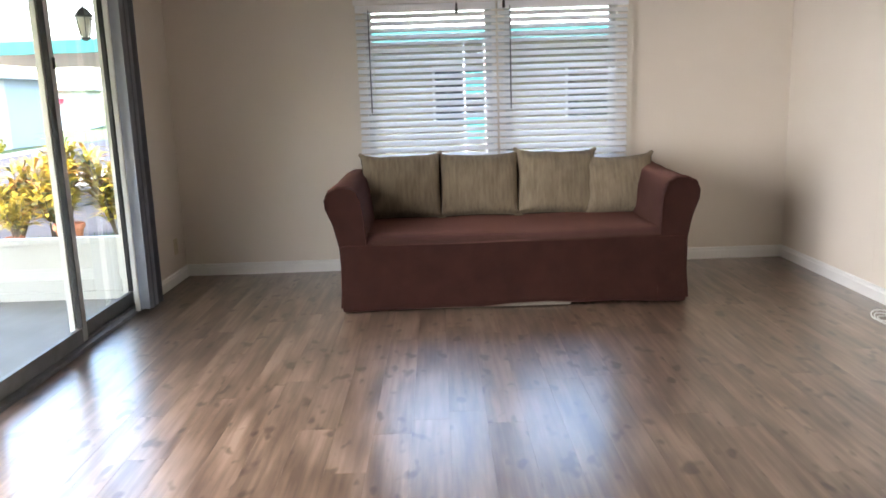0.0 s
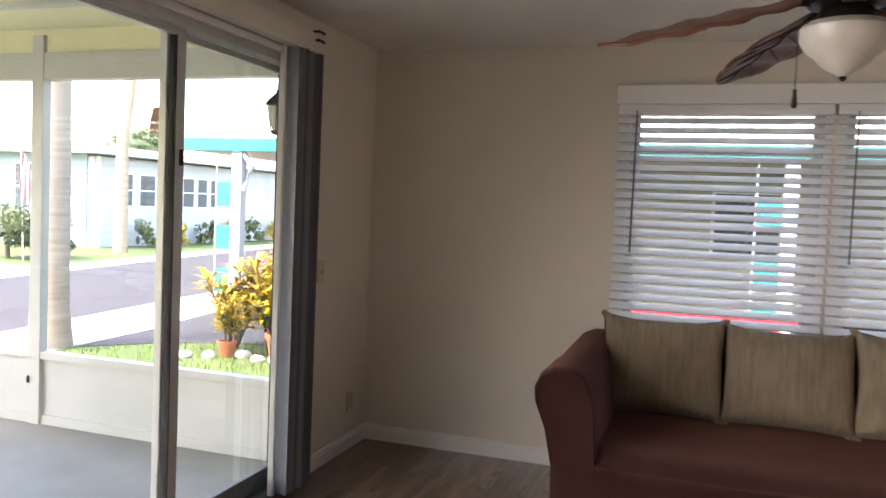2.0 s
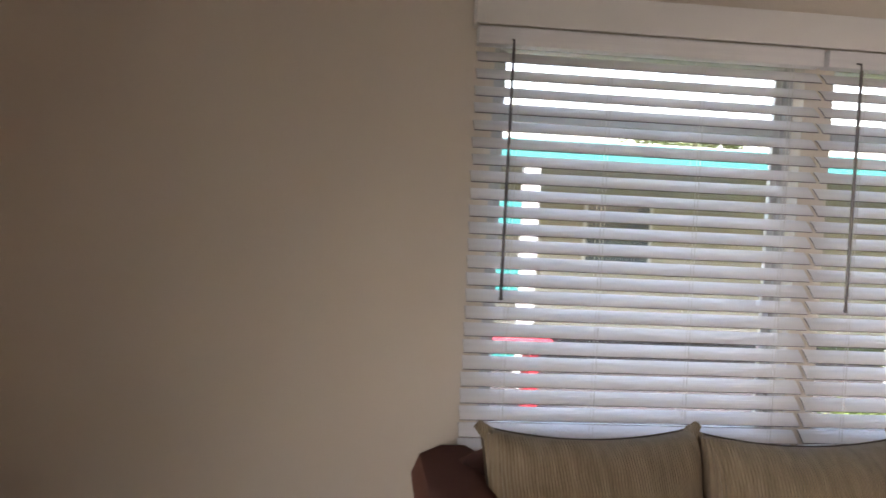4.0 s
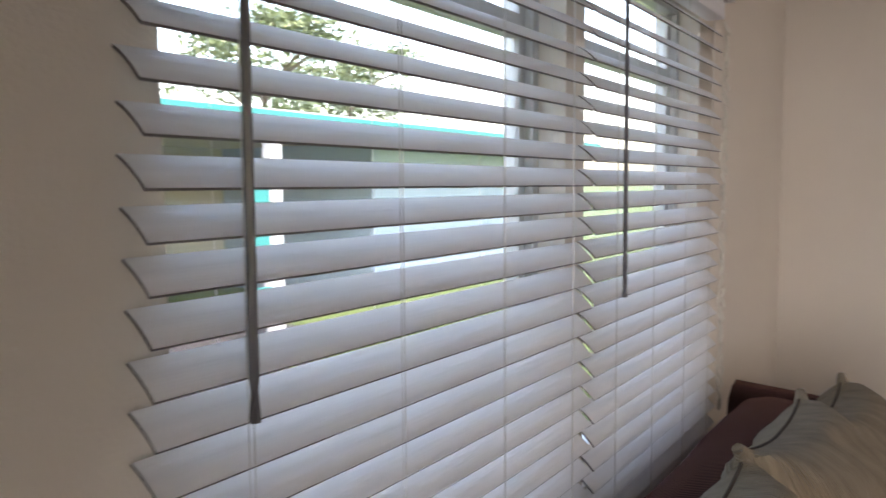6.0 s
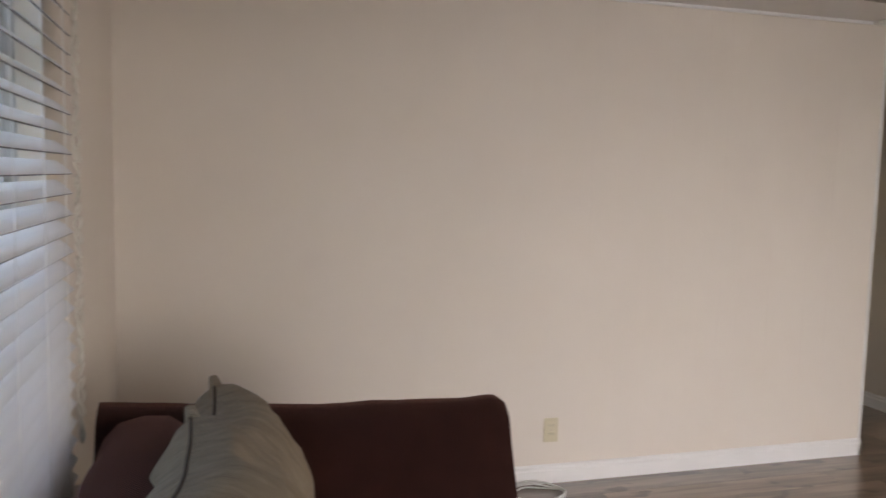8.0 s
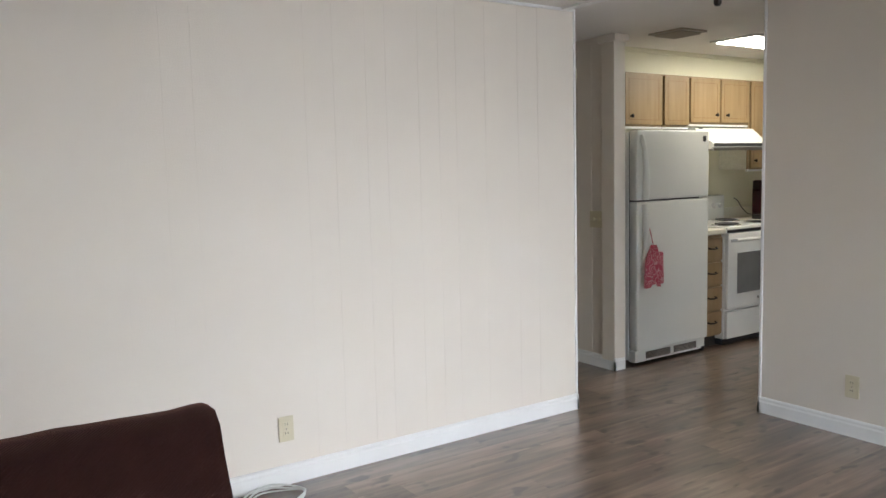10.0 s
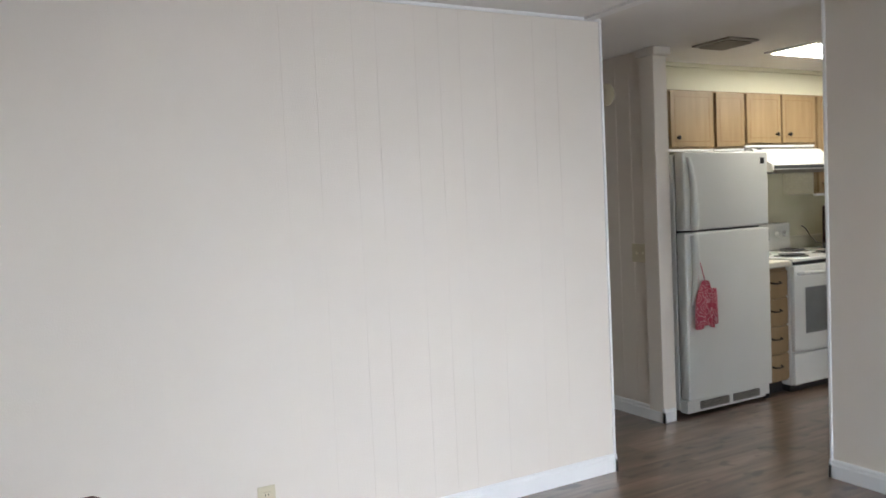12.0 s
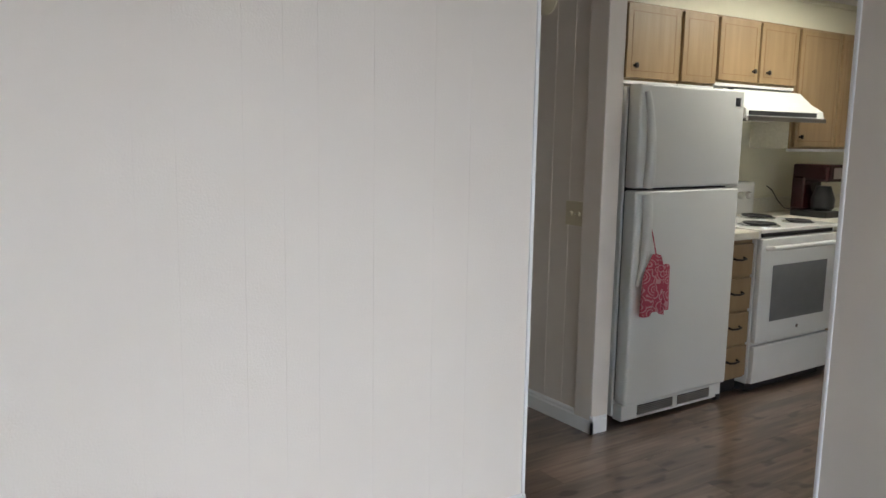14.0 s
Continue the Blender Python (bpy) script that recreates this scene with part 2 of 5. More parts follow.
M["cloth_white"] = material("white_cloth", (0.75, 0.75, 0.75), 0.85)
M["mitt_red"] = material("pink_red_print", (0.55, 0.13, 0.15), 0.9, bump=0.3, bump_scale=120)
M["coffee_red"] = material("dark_red_plastic", (0.022, 0.004, 0.005), 0.22)
M["wire"] = material("white_cable", (0.66, 0.66, 0.63), 0.5)
M["rock"] = material("pale_rock", (0.55, 0.53, 0.50), 0.85, color2=(0.40, 0.38, 0.36), scale=6, bump=0.5)


def print_rings(m):
    """Pale ring motif of the pot-holder's cotton print."""
    t = m.node_tree
    b = t.nodes["Principled BSDF"]
    co = t.nodes.new("ShaderNodeTexCoord")
    v = t.nodes.new("ShaderNodeTexVoronoi")
    v.inputs["Scale"].default_value = 22
    t.links.new(co.outputs["Object"], v.inputs["Vector"])
    w = t.nodes.new("ShaderNodeMath")
    w.operation, w.inputs[1].default_value = "MULTIPLY", 22.0
    s = t.nodes.new("ShaderNodeMath")
    s.operation = "SINE"
    t.links.new(v.outputs["Distance"], w.inputs[0])
    t.links.new(w.outputs[0], s.inputs[0])
    r = t.nodes.new("ShaderNodeValToRGB")
    r.color_ramp.elements[0].position, r.color_ramp.elements[1].position = 0.45, 0.6
    r.color_ramp.elements[0].color, r.color_ramp.elements[1].color = (0.50, 0.085, 0.12, 1), (0.62, 0.31, 0.32, 1)
    t.links.new(s.outputs[0], r.inputs["Fac"])
    t.links.new(r.outputs[0], b.inputs["Base Color"])


print_rings(M["mitt_red"])

# ---------------------------------------------------------------- mesh helpers


def finish(name, bm, mat, smooth=False):
    me = bpy.data.meshes.new(name)
    bmesh.ops.recalc_face_normals(bm, faces=bm.faces)
    bm.to_mesh(me)
    bm.free()
    if mat:
        me.materials.append(M[mat])
    if smooth:
        me.polygons.foreach_set("use_smooth", [True] * len(me.polygons))
        me.set_sharp_from_angle(angle=radians(42))
    return me


def part(name, bm, mat, parent=None, label="", smooth=False):
    ob = new(name, finish(name, bm, mat, smooth))
    if parent:
        ob.parent = parent
    if label:
        ob["label"] = label
    return ob


def thing(name, at, label, category, group="", kind="", rz=0):
    ob = new(name)
    ob.matrix_basis = pose(*at, 0, 0, rz)
    return tagged(ob, label, category, group, kind)


def box(x0, y0, z0, x1, y1, z1, bevel=0.0, bm=None, seg=2):
    bm = bm or bmesh.new()
    vs = bmesh.ops.create_cube(bm, size=1.0)["verts"]
    for v in vs:
        v.co = Vector(((x0 + x1) / 2 + v.co.x * (x1 - x0), (y0 + y1) / 2 + v.co.y * (y1 - y0), (z0 + z1) / 2 + v.co.z * (z1 - z0)))
    if bevel:
        es = list({e for v in vs for e in v.link_edges})
        bmesh.ops.bevel(bm, geom=es, offset=bevel, segments=seg, affect="EDGES", profile=0.6)
    return bm


def tube(points, r, sides=8, bm=None, taper=None):
    """A round bar along a line of points."""
    bm = bm or bmesh.new()
    rings = []
    pts = [Vector(p) for p in points]
    for i, p in enumerate(pts):
        d = (pts[min(i + 1, len(pts) - 1)] - pts[max(i - 1, 0)]).normalized()
        q = d.to_track_quat("Z", "Y")
        rr = taper[i] if taper else r
        rings.append([bm.verts.new(p + q @ Vector((rr * math.cos(a), rr * math.sin(a), 0))) for a in
                      (2 * math.pi * k / sides for k in range(sides))])
    for a, b in zip(rings, rings[1:]):
        for k in range(sides):
            bm.faces.new((a[k], a[(k + 1) % sides], b[(k + 1) % sides], b[k]))
    bm.faces.new(rings[0][::-1]), bm.faces.new(rings[-1])
    return bm


def lathe(profile, sides=24, bm=None, at=(0, 0, 0)):
    """Profile of (radius, height) turned about z."""
    bm = bm or bmesh.new()
    rings = []
    for r, z in profile:
        rings.append([bm.verts.new((at[0] + r * math.cos(a), at[1] + r * math.sin(a), at[2] + z)) for a in
                      (2 * math.pi * k / sides for k in range(sides))])
    for a, b in zip(rings, rings[1:]):
        for k in range(sides):
            bm.faces.new((a[k], a[(k + 1) % sides], b[(k + 1) % sides], b[k]))
    bm.faces.new(rings[0][::-1]), bm.faces.new(rings[-1])
    return bm


def prism(profile, axis, a, b, bm=None):
    """A closed outline in the plane across the axis, drawn out from a to b."""
    bm = bm or bmesh.new()

    def at(u, v, w):
        return {"x": (w, u, v), "y": (u, w, v), "z": (u, v, w)}[axis]
    lo = [bm.verts.new(at(u, v, a)) for u, v in profile]
    hi = [bm.verts.new(at(u, v, b)) for u, v in profile]
    n = len(profile)
    for k in range(n):
        bm.faces.new((lo[k], lo[(k + 1) % n], hi[(k + 1) % n], hi[k]))
    bm.faces.new(lo[::-1]), bm.faces.new(hi)
    return bm


def structure(name, bm, mat, label, category, smooth=False):
    return tagged(part(name, bm, mat, smooth=smooth), label, category, kind="structure")


# ---------------------------------------------------------------- the shell
WX, EX, NY, TOP = -1.85, 2.74, 5.6, 2.275
SY = -3.2
OUT = 0.13                       # thickness of the outer walls

# north wall with two window openings
W1, W2 = (-0.396, 0.537), (0.628, 1.455)
WZ = (0.78, 1.95)
bm = box(WX - OUT, NY, 0, W1[0], NY + OUT, TOP)
box(W1[1], NY, WZ[0], W2[0], NY + OUT, WZ[1], bm=bm)
box(W2[1], NY, 0, EX + 0.1, NY + OUT, TOP, bm=bm)
box(W1[0], NY, 0, W2[1], NY + OUT, WZ[0], bm=bm)
box(W1[0], NY, WZ[1], W2[1], NY + OUT, TOP, bm=bm)
wall_north = structure("wall_north", bm, "wall", "beige painted panel wall with two blind-covered windows", "wall")

# west wall with the sliding door's opening; its unseen southern half is added
D0, D1, DH = 0.95, 4.75, 2.05
bm = box(WX - OUT, SY, 0, WX, D0, TOP)
box(WX - OUT, D1, 0, WX, NY, TOP, bm=bm)
box(WX - OUT, D0, DH, WX, D1, TOP, bm=bm)
wall_west = structure("wall_west", bm, "wall", "beige painted wall with a sliding glass door", "wall")

wall_east = structure("wall_east", box(EX, 1.90, 0, EX + 0.1, NY, TOP), "wall", "long bare beige panel wall beside the sofa", "wall")
wall_partition = structure("wall_partition", box(1.345, 1.03, 0, 2.045, 1.135, TOP), "wall", "short beige wall piece between two openings", "wall")
wall_hall = structure("wall_hall", box(3.20, 1.0, 0, 4.8, 1.087, TOP), "wall", "beige hallway wall beside the refrigerator", "wall")
wall_hall_north = structure("wall_hall_north", box(EX + 0.1, 1.90, 0, 4.8, 2.0, TOP), "wall", "plain beige hallway wall", "wall")
wall_hall_end = structure("wall_hall_end", box(4.8, 1.0, 0, 4.9, 2.0, TOP), "wall", "plain beige end wall of the hallway", "wall")
wall_kitchen = structure("wall_kitchen", box(3.86, SY, 0, 3.96, 1.0, TOP), "kitchen_wall", "cream painted kitchen wall behind the cabinets", "wall")
wall_south = structure("wall_south", box(WX - OUT, SY - 0.1, 0, 3.96, SY, TOP), "wall", "plain beige wall closing the room", "wall")
soffit = structure("soffit", box(3.58, SY, 2.095, 3.86, 1.0, TOP), "kitchen_wall", "cream soffit above the kitchen cabinets", "soffit")

bm = box(WX - OUT, SY - 0.1, TOP, 4.9, NY + OUT, TOP + 0.12)
ceiling = structure("ceiling", bm, "ceiling", "low off-white textured ceiling", "ceiling")
roof = structure("roof", box(WX - 0.35, SY - 0.5, TOP + 0.12, 5.2, NY + 0.16, TOP + 0.3), "roofing", "flat white house roof with short eaves", "roof")
ceiling_batten = structure("trim_ceiling", box(WX, 1.94, TOP - 0.014, EX, 2.0, TOP, 0.004), "trim", "white batten across the ceiling joint", "trim")
bm = box(EX - 0.016, 1.9, TOP - 0.016, EX, NY, TOP, 0.005)
structure("trim_crown", bm, "trim", "thin white cornice strip at the ceiling", "trim")
structure("trim_kitchen", box(3.555, SY, TOP - 0.03, 3.58, 1.0, TOP, 0.006), "kitchen_wall", "cream cornice along the kitchen soffit", "trim")
for y in (4.328, 4.154, 4.03, 3.531, 3.388, 3.221, 3.113, 2.93, 2.812, 2.706, 2.522, 2.303, 2.164):
    part("seam", box(EX - 0.001, y - 0.0018, 0.1, EX, y + 0.0018, TOP - 0.016), "wall", wall_east)
for x in (3.416, 3.543, 3.667):
    part("seam", box(x - 0.002, 1.087, 0.1, x + 0.002, 1.0888, TOP - 0.016), "wall", wall_hall)


def baseboard(name, x0, y0, x1, y1, nx, ny):
    """Moulded baseboard along a wall, with a stepped top; nx, ny points into the room."""
    prof = [(0, 0), (0.015, 0), (0.015, 0.062), (0.011, 0.070), (0.011, 0.082), (0.005, 0.09), (0, 0.09)]
    b = bmesh.new()
    lo = [b.verts.new((x0 + nx * u, y0 + ny * u, v)) for u, v in prof]
    hi = [b.verts.new((x1 + nx * u, y1 + ny * u, v)) for u, v in prof]
    for k in range(len(prof)):
        b.faces.new((lo[k], lo[(k + 1) % len(prof)], hi[(k + 1) % len(prof)], hi[k]))
    b.faces.new(lo), b.faces.new(hi[::-1])
    return structure(name, b, "trim", "white moulded baseboard along the wall", "baseboard")


baseboard("baseboard_north", WX, NY, EX, NY, 0, -1)
baseboard("baseboard_east", EX, 1.885, EX, NY, -1, 0)
baseboard("baseboard_east_end", EX - 0.015, 1.90, EX + 0.1, 1.90, 0, -1)
baseboard("baseboard_west", WX, 4.796, WX, NY, 1, 0)
baseboard("baseboard_west_south", WX, SY, WX, 0.9, 1, 0)
baseboard("baseboard_partition", 1.33, 1.135, 2.06, 1.135, 0, 1)
baseboard("baseboard_partition_end", 2.045, 1.03, 2.045, 1.15, 1, 0)
baseboard("baseboard_partition_west", 1.345, 1.03, 1.345, 1.15, -1, 0)
baseboard("baseboard_hall", 3.185, 1.087, 4.8, 1.087, 0, 1)
baseboard("baseboard_hall_end", 3.20, 1.0, 3.20, 1.102, -1, 0)
# corner posts and edge beads on the free wall ends
structure("trim_hall_post", box(3.19, 0.992, 0.0, 3.31, 1.1, TOP - 0.002, 0.006), "wall", "beige painted corner post at the hallway wall's end", "trim")
structure("trim_hall_cap", box(3.165, 0.977, TOP - 0.05, 3.33, 1.117, TOP - 0.001, 0.008), "wall", "beige cap moulding on the corner post", "trim")
structure("trim_east_end", box(EX - 0.006, 1.885, 0.09, EX + 0.104, 1.9, TOP - 0.001, 0.004), "trim", "white edge trim on the wall's free end", "trim")
bm = box(2.045, 1.026, 0.09, 2.061, 1.141, TOP - 0.001, 0.005)
structure("trim_partition_end", bm, "trim", "white edge trim beside the kitchen opening", "trim")
bm = box(1.329, 1.026, 0.09, 1.345, 1.141, TOP - 0.001, 0.005)
structure("trim_partition_west", bm, "trim", "white edge trim on the short wall's end", "trim")

# ---------------------------------------------------------------- sliding door
door = thing("door_1", (WX - 0.06, (D0 + D1) / 2, 0), "aluminium-framed sliding glass door to the screened porch", "sliding door", kind="structure")
oy = (D0 + D1) / 2


def door_part(name, x0, y0, z0, x1, y1, z1, mat, bevel=0.003, label=""):
    """Boxes given in room metres, hung under the door."""
    ox = WX - 0.06
    return part(name, box(x0 - ox, y0 - oy, z0, x1 - ox, y1 - oy, z1, bevel), mat, door, label)


door_part("frame_jamb", -1.955, D1 - 0.035, 0, -1.845, D1, DH, "trim")
door_part("frame_jamb", -1.955, D0, 0, -1.845, D0 + 0.035, DH, "alu")
door_part("frame_head", -1.955, D0 + 0.035, DH - 0.04, -1.845, D1 - 0.035, DH, "alu")
door_part("sill_track", -1.965, D0 + 0.035, 0.0, -1.835, D1 - 0.035, 0.022, "sill")
door_part("track_rail", -1.883, D0 + 0.035, 0.022, -1.877, D1 - 0.035, 0.034, "sill", 0.001)
door_part("track_rail", -1.923, D0 + 0.035, 0.022, -1.917, D1 - 0.035, 0.034, "sill", 0.001)


def door_leaf(name, xc, y0, y1, label):
    for a in (y0, y1 - 0.055):
        door_part("stile", xc - 0.016, a, 0.036, xc + 0.016, a + 0.055, DH - 0.045, "alu", 0.004)
    door_part("rail", xc - 0.015, y0 + 0.055, 0.036, xc + 0.015, y1 - 0.055, 0.115, "sill", 0.004)
    door_part("rail", xc - 0.015, y0 + 0.055, DH - 0.072, xc + 0.015, y1 - 0.055, DH - 0.045, "alu", 0.004)
    g = door_part(name, xc - 0.003, y0 + 0.05, 0.11, xc + 0.003, y1 - 0.05, DH - 0.068, "glass", 0, label)
    g.visible_shadow = False
    for a in (y0 + 0.055, y1 - 0.059):
        door_part("gasket", xc - 0.0175, a, 0.115, xc + 0.0175, a + 0.004, DH - 0.072, "rubber", 0)


door_leaf("glass_pane", -1.92, 3.815, D1 - 0.035, "clear fixed glass pane")
door_leaf("glass_pane", -1.88, 2.91, 3.88, "clear sliding glass pane")
# two unseen southern leaves, added to give the fill lamp an opening
door_leaf("glass_pane", -1.92, 1.92, 2.96, "clear fixed glass pane")
door_leaf("glass_pane", -1.88, D0 + 0.035, 1.97, "clear sliding glass pane")
door_part("latch", -1.866, 3.85, 1.50, -1.852, 3.862, 1.56, "dark", 0.003, "small dark latch")
door_part("casing", -1.85, D1, 0, -1.832, D1 + 0.045, DH + 0.03, "trim", 0.004, "white painted casing")
door_part("casing", -1.85, D0 - 0.045, 0, -1.832, D0, DH + 0.03, "trim", 0.004, "white painted casing")
door_part("casing", -1.85, D0, DH, -1.832, D1, DH + 0.03, "trim", 0.004, "white painted casing")

# grey vertical blind, drawn to one side of the door
vb = thing("vertical_blind", (WX + 0.06, 4.72, 0), "grey vertical blind stacked open beside the sliding door", "blind")
part("headrail", box(-0.045, D0 - 0.1 - 4.72, 2.085, 0.035, 4.70 - 4.72, 2.135, 0.004), "trim", vb, "white metal headrail")
part("valance_board", box(0.036, D0 - 0.1 - 4.72, 2.075, 0.042, 4.71 - 4.72, 2.165, 0.002), "wall", vb, "plain valance strip")
for zz in (2.13, 2.17):
    part("bracket_hook", tube([(0.03, -0.06, zz), (0.055, -0.04, zz + 0.005), (0.06, 0.0, zz)], 0.006, 6), "bronze", vb)
part("end_vane", box(-0.05, -0.212, 0.02, -0.022, -0.194, 2.08, 0.003), "trim", vb, "white stiff end vane")
vm = None
for k in range(15):
    if vm is None:
        bm = bmesh.new()
        outline = [(-0.043, 0.0), (-0.02, 0.005), (0.0, 0.0065), (0.02, 0.005), (0.043, 0.0), (0.043, 0.0012), (0.02, 0.0062), (0, 0.0077), (-0.02, 0.0062), (-0.043, 0.0012)]
        prism(outline, "z", 0.025, 2.08, bm)
        vm = finish("vane", bm, "vane", True)
    ob = new("vane", vm)
    ob.parent = vb
    ob.matrix_basis = pose(-0.002 + 0.004 * (k % 3), -0.185 + 0.0142 * k, 0, 0, 0, (-14, 9, 16, -7, 2)[k % 5])

# ---------------------------------------------------------------- windows
for i, (a, b) in enumerate((W1, W2), 1):
    win = thing("window_%d" % i, ((a + b) / 2, NY + 0.088, WZ[0]), "aluminium single-hung window behind the white blind", "window", kind="structure")
    w, h = (b - a) / 2, WZ[1] - WZ[0]
    for nm, c in (("frame_side", (-w, -0.03, 0, -w + 0.024, 0.04, h)), ("frame_side", (w - 0.024, -0.03, 0, w, 0.04, h)),
                  ("frame_head", (-w + 0.024, -0.03, h - 0.035, w - 0.024, 0.04, h)), ("frame_sill", (-w + 0.024, -0.03, 0, w - 0.024, 0.04, 0.035)),
                  ("sash_side", (-w + 0.025, -0.012, 0.036, -w + 0.048, 0.012, h - 0.036)), ("sash_side", (w - 0.048, -0.012, 0.036, w - 0.025, 0.012, h - 0.036)),
                  ("meeting_rail", (-w + 0.049, -0.016, 0.93, w - 0.049, 0.016, 0.975))):
        part(nm, box(*c, 0.003), "alu", win)
    for z0, z1 in ((0.04, 0.93), (0.975, h - 0.04)):
        g = part("pane", box(-w + 0.044, -0.003, z0, w - 0.044, 0.003, z1), "glass", win)
        g.visible_shadow = False

# white blinds of tilted slats
PITCH, TILT = 0.0482, 40.0


def slat_mesh(length):
    b = bmesh.new()
    up, lo = [], []
    for k in range(5):
        u = -0.025 + 0.0125 * k
        c = 0.0022 * (1 - (u / 0.025) ** 2)
        up.append((u, c + 0.0018)), lo.append((u, c - 0.0017))
    outline = up + lo[::-1]
    n = 7
    rows = [[b.verts.new((length * (i / (n - 1)), u, v)) for u, v in outline] for i in range(n)]
    for p, q in zip(rows, rows[1:]):
        for k in range(len(outline)):
            b.faces.new((p[k], p[(k + 1) % len(outline)], q[(k + 1) % len(outline)], q[k]))
    b.faces.new(rows[0][::-1]), b.faces.new(rows[-1])
    corner = {0, 4, 5, 9}
    for p, q in zip(rows, rows[1:]):
        for k in corner:
            b.edges.get((p[k], q[k])).smooth = False
    for end in (rows[0], rows[-1]):
        for k in range(len(outline)):
            b.edges.get((end[k], end[(k + 1) % len(outline)])).smooth = False
    # room-side edge and end caps take the dark tone painted as shade
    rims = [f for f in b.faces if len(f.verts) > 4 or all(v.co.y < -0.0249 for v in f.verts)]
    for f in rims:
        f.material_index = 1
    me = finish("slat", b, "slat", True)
    me.materials.append(M["slat_edge_shade"])
    return me


def slat_blind(x0, x1, wand_x, name_label):
    yc = NY - 0.028
    bl = thing("window_blind", (x0, yc, 0), name_label, "blind", "blinds of the window")
    length = x1 - x0
    me = slat_mesh(length)
    part("headrail", box(0, -0.026, 1.905, length, 0.026, 1.955, 0.003), "slat", bl, "white headrail")
    z, k = 1.873, 0
    rng = random.Random(int(x0 * 100) + 7)
    while z > 0.66:
        ob = new("slat", me)
        ob.parent = bl
        ob.matrix_basis = pose(rng.uniform(-0.002, 0.002), 0, z + rng.uniform(-0.0012, 0.0012), TILT + rng.uniform(-1.5, 1.5), rng.uniform(-0.12, 0.12), 0)
        z -= PITCH
        k += 1
    part("bottom_rail", box(0, -0.026, z - 0.01, length, 0.026, z + 0.012, 0.004), "slat", bl)
    for cx in (0.11, length * 0.37, length * 0.64, length - 0.1):
        for dy in (-0.0225, 0.0225):
            part("ladder_cord", tube([(cx, dy, 1.905), (cx + 0.001, dy * 0.98, 1.3), (cx, dy, z)], 0.0008, 5), "cord", bl)
        part("lift_cord", tube([(cx + 0.012, -0.019, 1.905), (cx + 0.011, -0.019, z)], 0.0009, 5), "cord", bl)
    wx = wand_x - x0
    part("wand_hook", tube([(wx, -0.024, 1.92), (wx, -0.045, 1.915), (wx, -0.048, 1.89)], 0.003, 6), "wand", bl)
    part("tilt_wand", tube([(wx, -0.048, 1.895), (wx - 0.002, -0.05, 1.24), (wx - 0.002, -0.05, 1.193)], 0.005, 6, taper=[0.0045, 0.0052, 0.0062]), "wand", bl, "slim grey tilt wand")
    return bl


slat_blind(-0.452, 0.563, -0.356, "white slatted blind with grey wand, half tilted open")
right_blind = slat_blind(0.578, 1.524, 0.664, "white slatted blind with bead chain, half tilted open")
valance = thing("blind_valance", (0.545, NY - 0.046, 1.955), "white valance board above both blinds", "valance")
part("front_board", box(-1.008, -0.03, 0.0, 1.008, -0.018, 0.095, 0.003), "trim", valance)
part("top_board", box(-1.008, -0.018, 0.083, 1.008, 0.045, 0.095, 0.002), "trim", valance)
for s in (-1, 1):
    part("return", box(s * 1.008 - (0.012 if s > 0 else 0), -0.018, 0.0, s * 1.008 + (0.012 if s < 0 else 0), 0.045, 0.083, 0.002), "trim", valance)
# looped chain at the right end
bm = bmesh.new()
for j in range(2):
    for k in range(34):
        z = 1.88 - 0.034 * k
        dx = 0.004 * math.sin(k * 2.1 + j)
        ring = [(0.022 * j * 0.6 + dx + (0.010 + 0.003 * (k % 2)) * math.cos(a), 0.006 * math.sin(a * 1.0 + k), z + 0.017 * math.sin(a)) for a in (math.pi * 2 * q / 9 for q in range(10))]
        tube(ring, 0.003, 5, bm)
ch = part("pull_chain", bm, "chain", right_blind, "looped pale plastic pull chain")
ch.matrix_basis = pose(0.947, -0.03, 0)

# ---------------------------------------------------------------- sofa
sofa = thing("sofa", (0.555, 4.94, 0), "brown slipcovered three-seat sofa standing before the window", "sofa")


def cloth(b, amount, scale, seed=0.0):
    """Small folds of loose fabric."""
    b.normal_update()
    for v in b.verts:
        n = noise.noise(v.co * scale + Vector((seed, seed * 2, 0)))
        v.co += v.normal * (n * amount)
    return b


def dense(b, cuts=3):
    bmesh.ops.subdivide_edges(b, edges=b.edges, cuts=cuts, use_grid_fill=True)
    return b


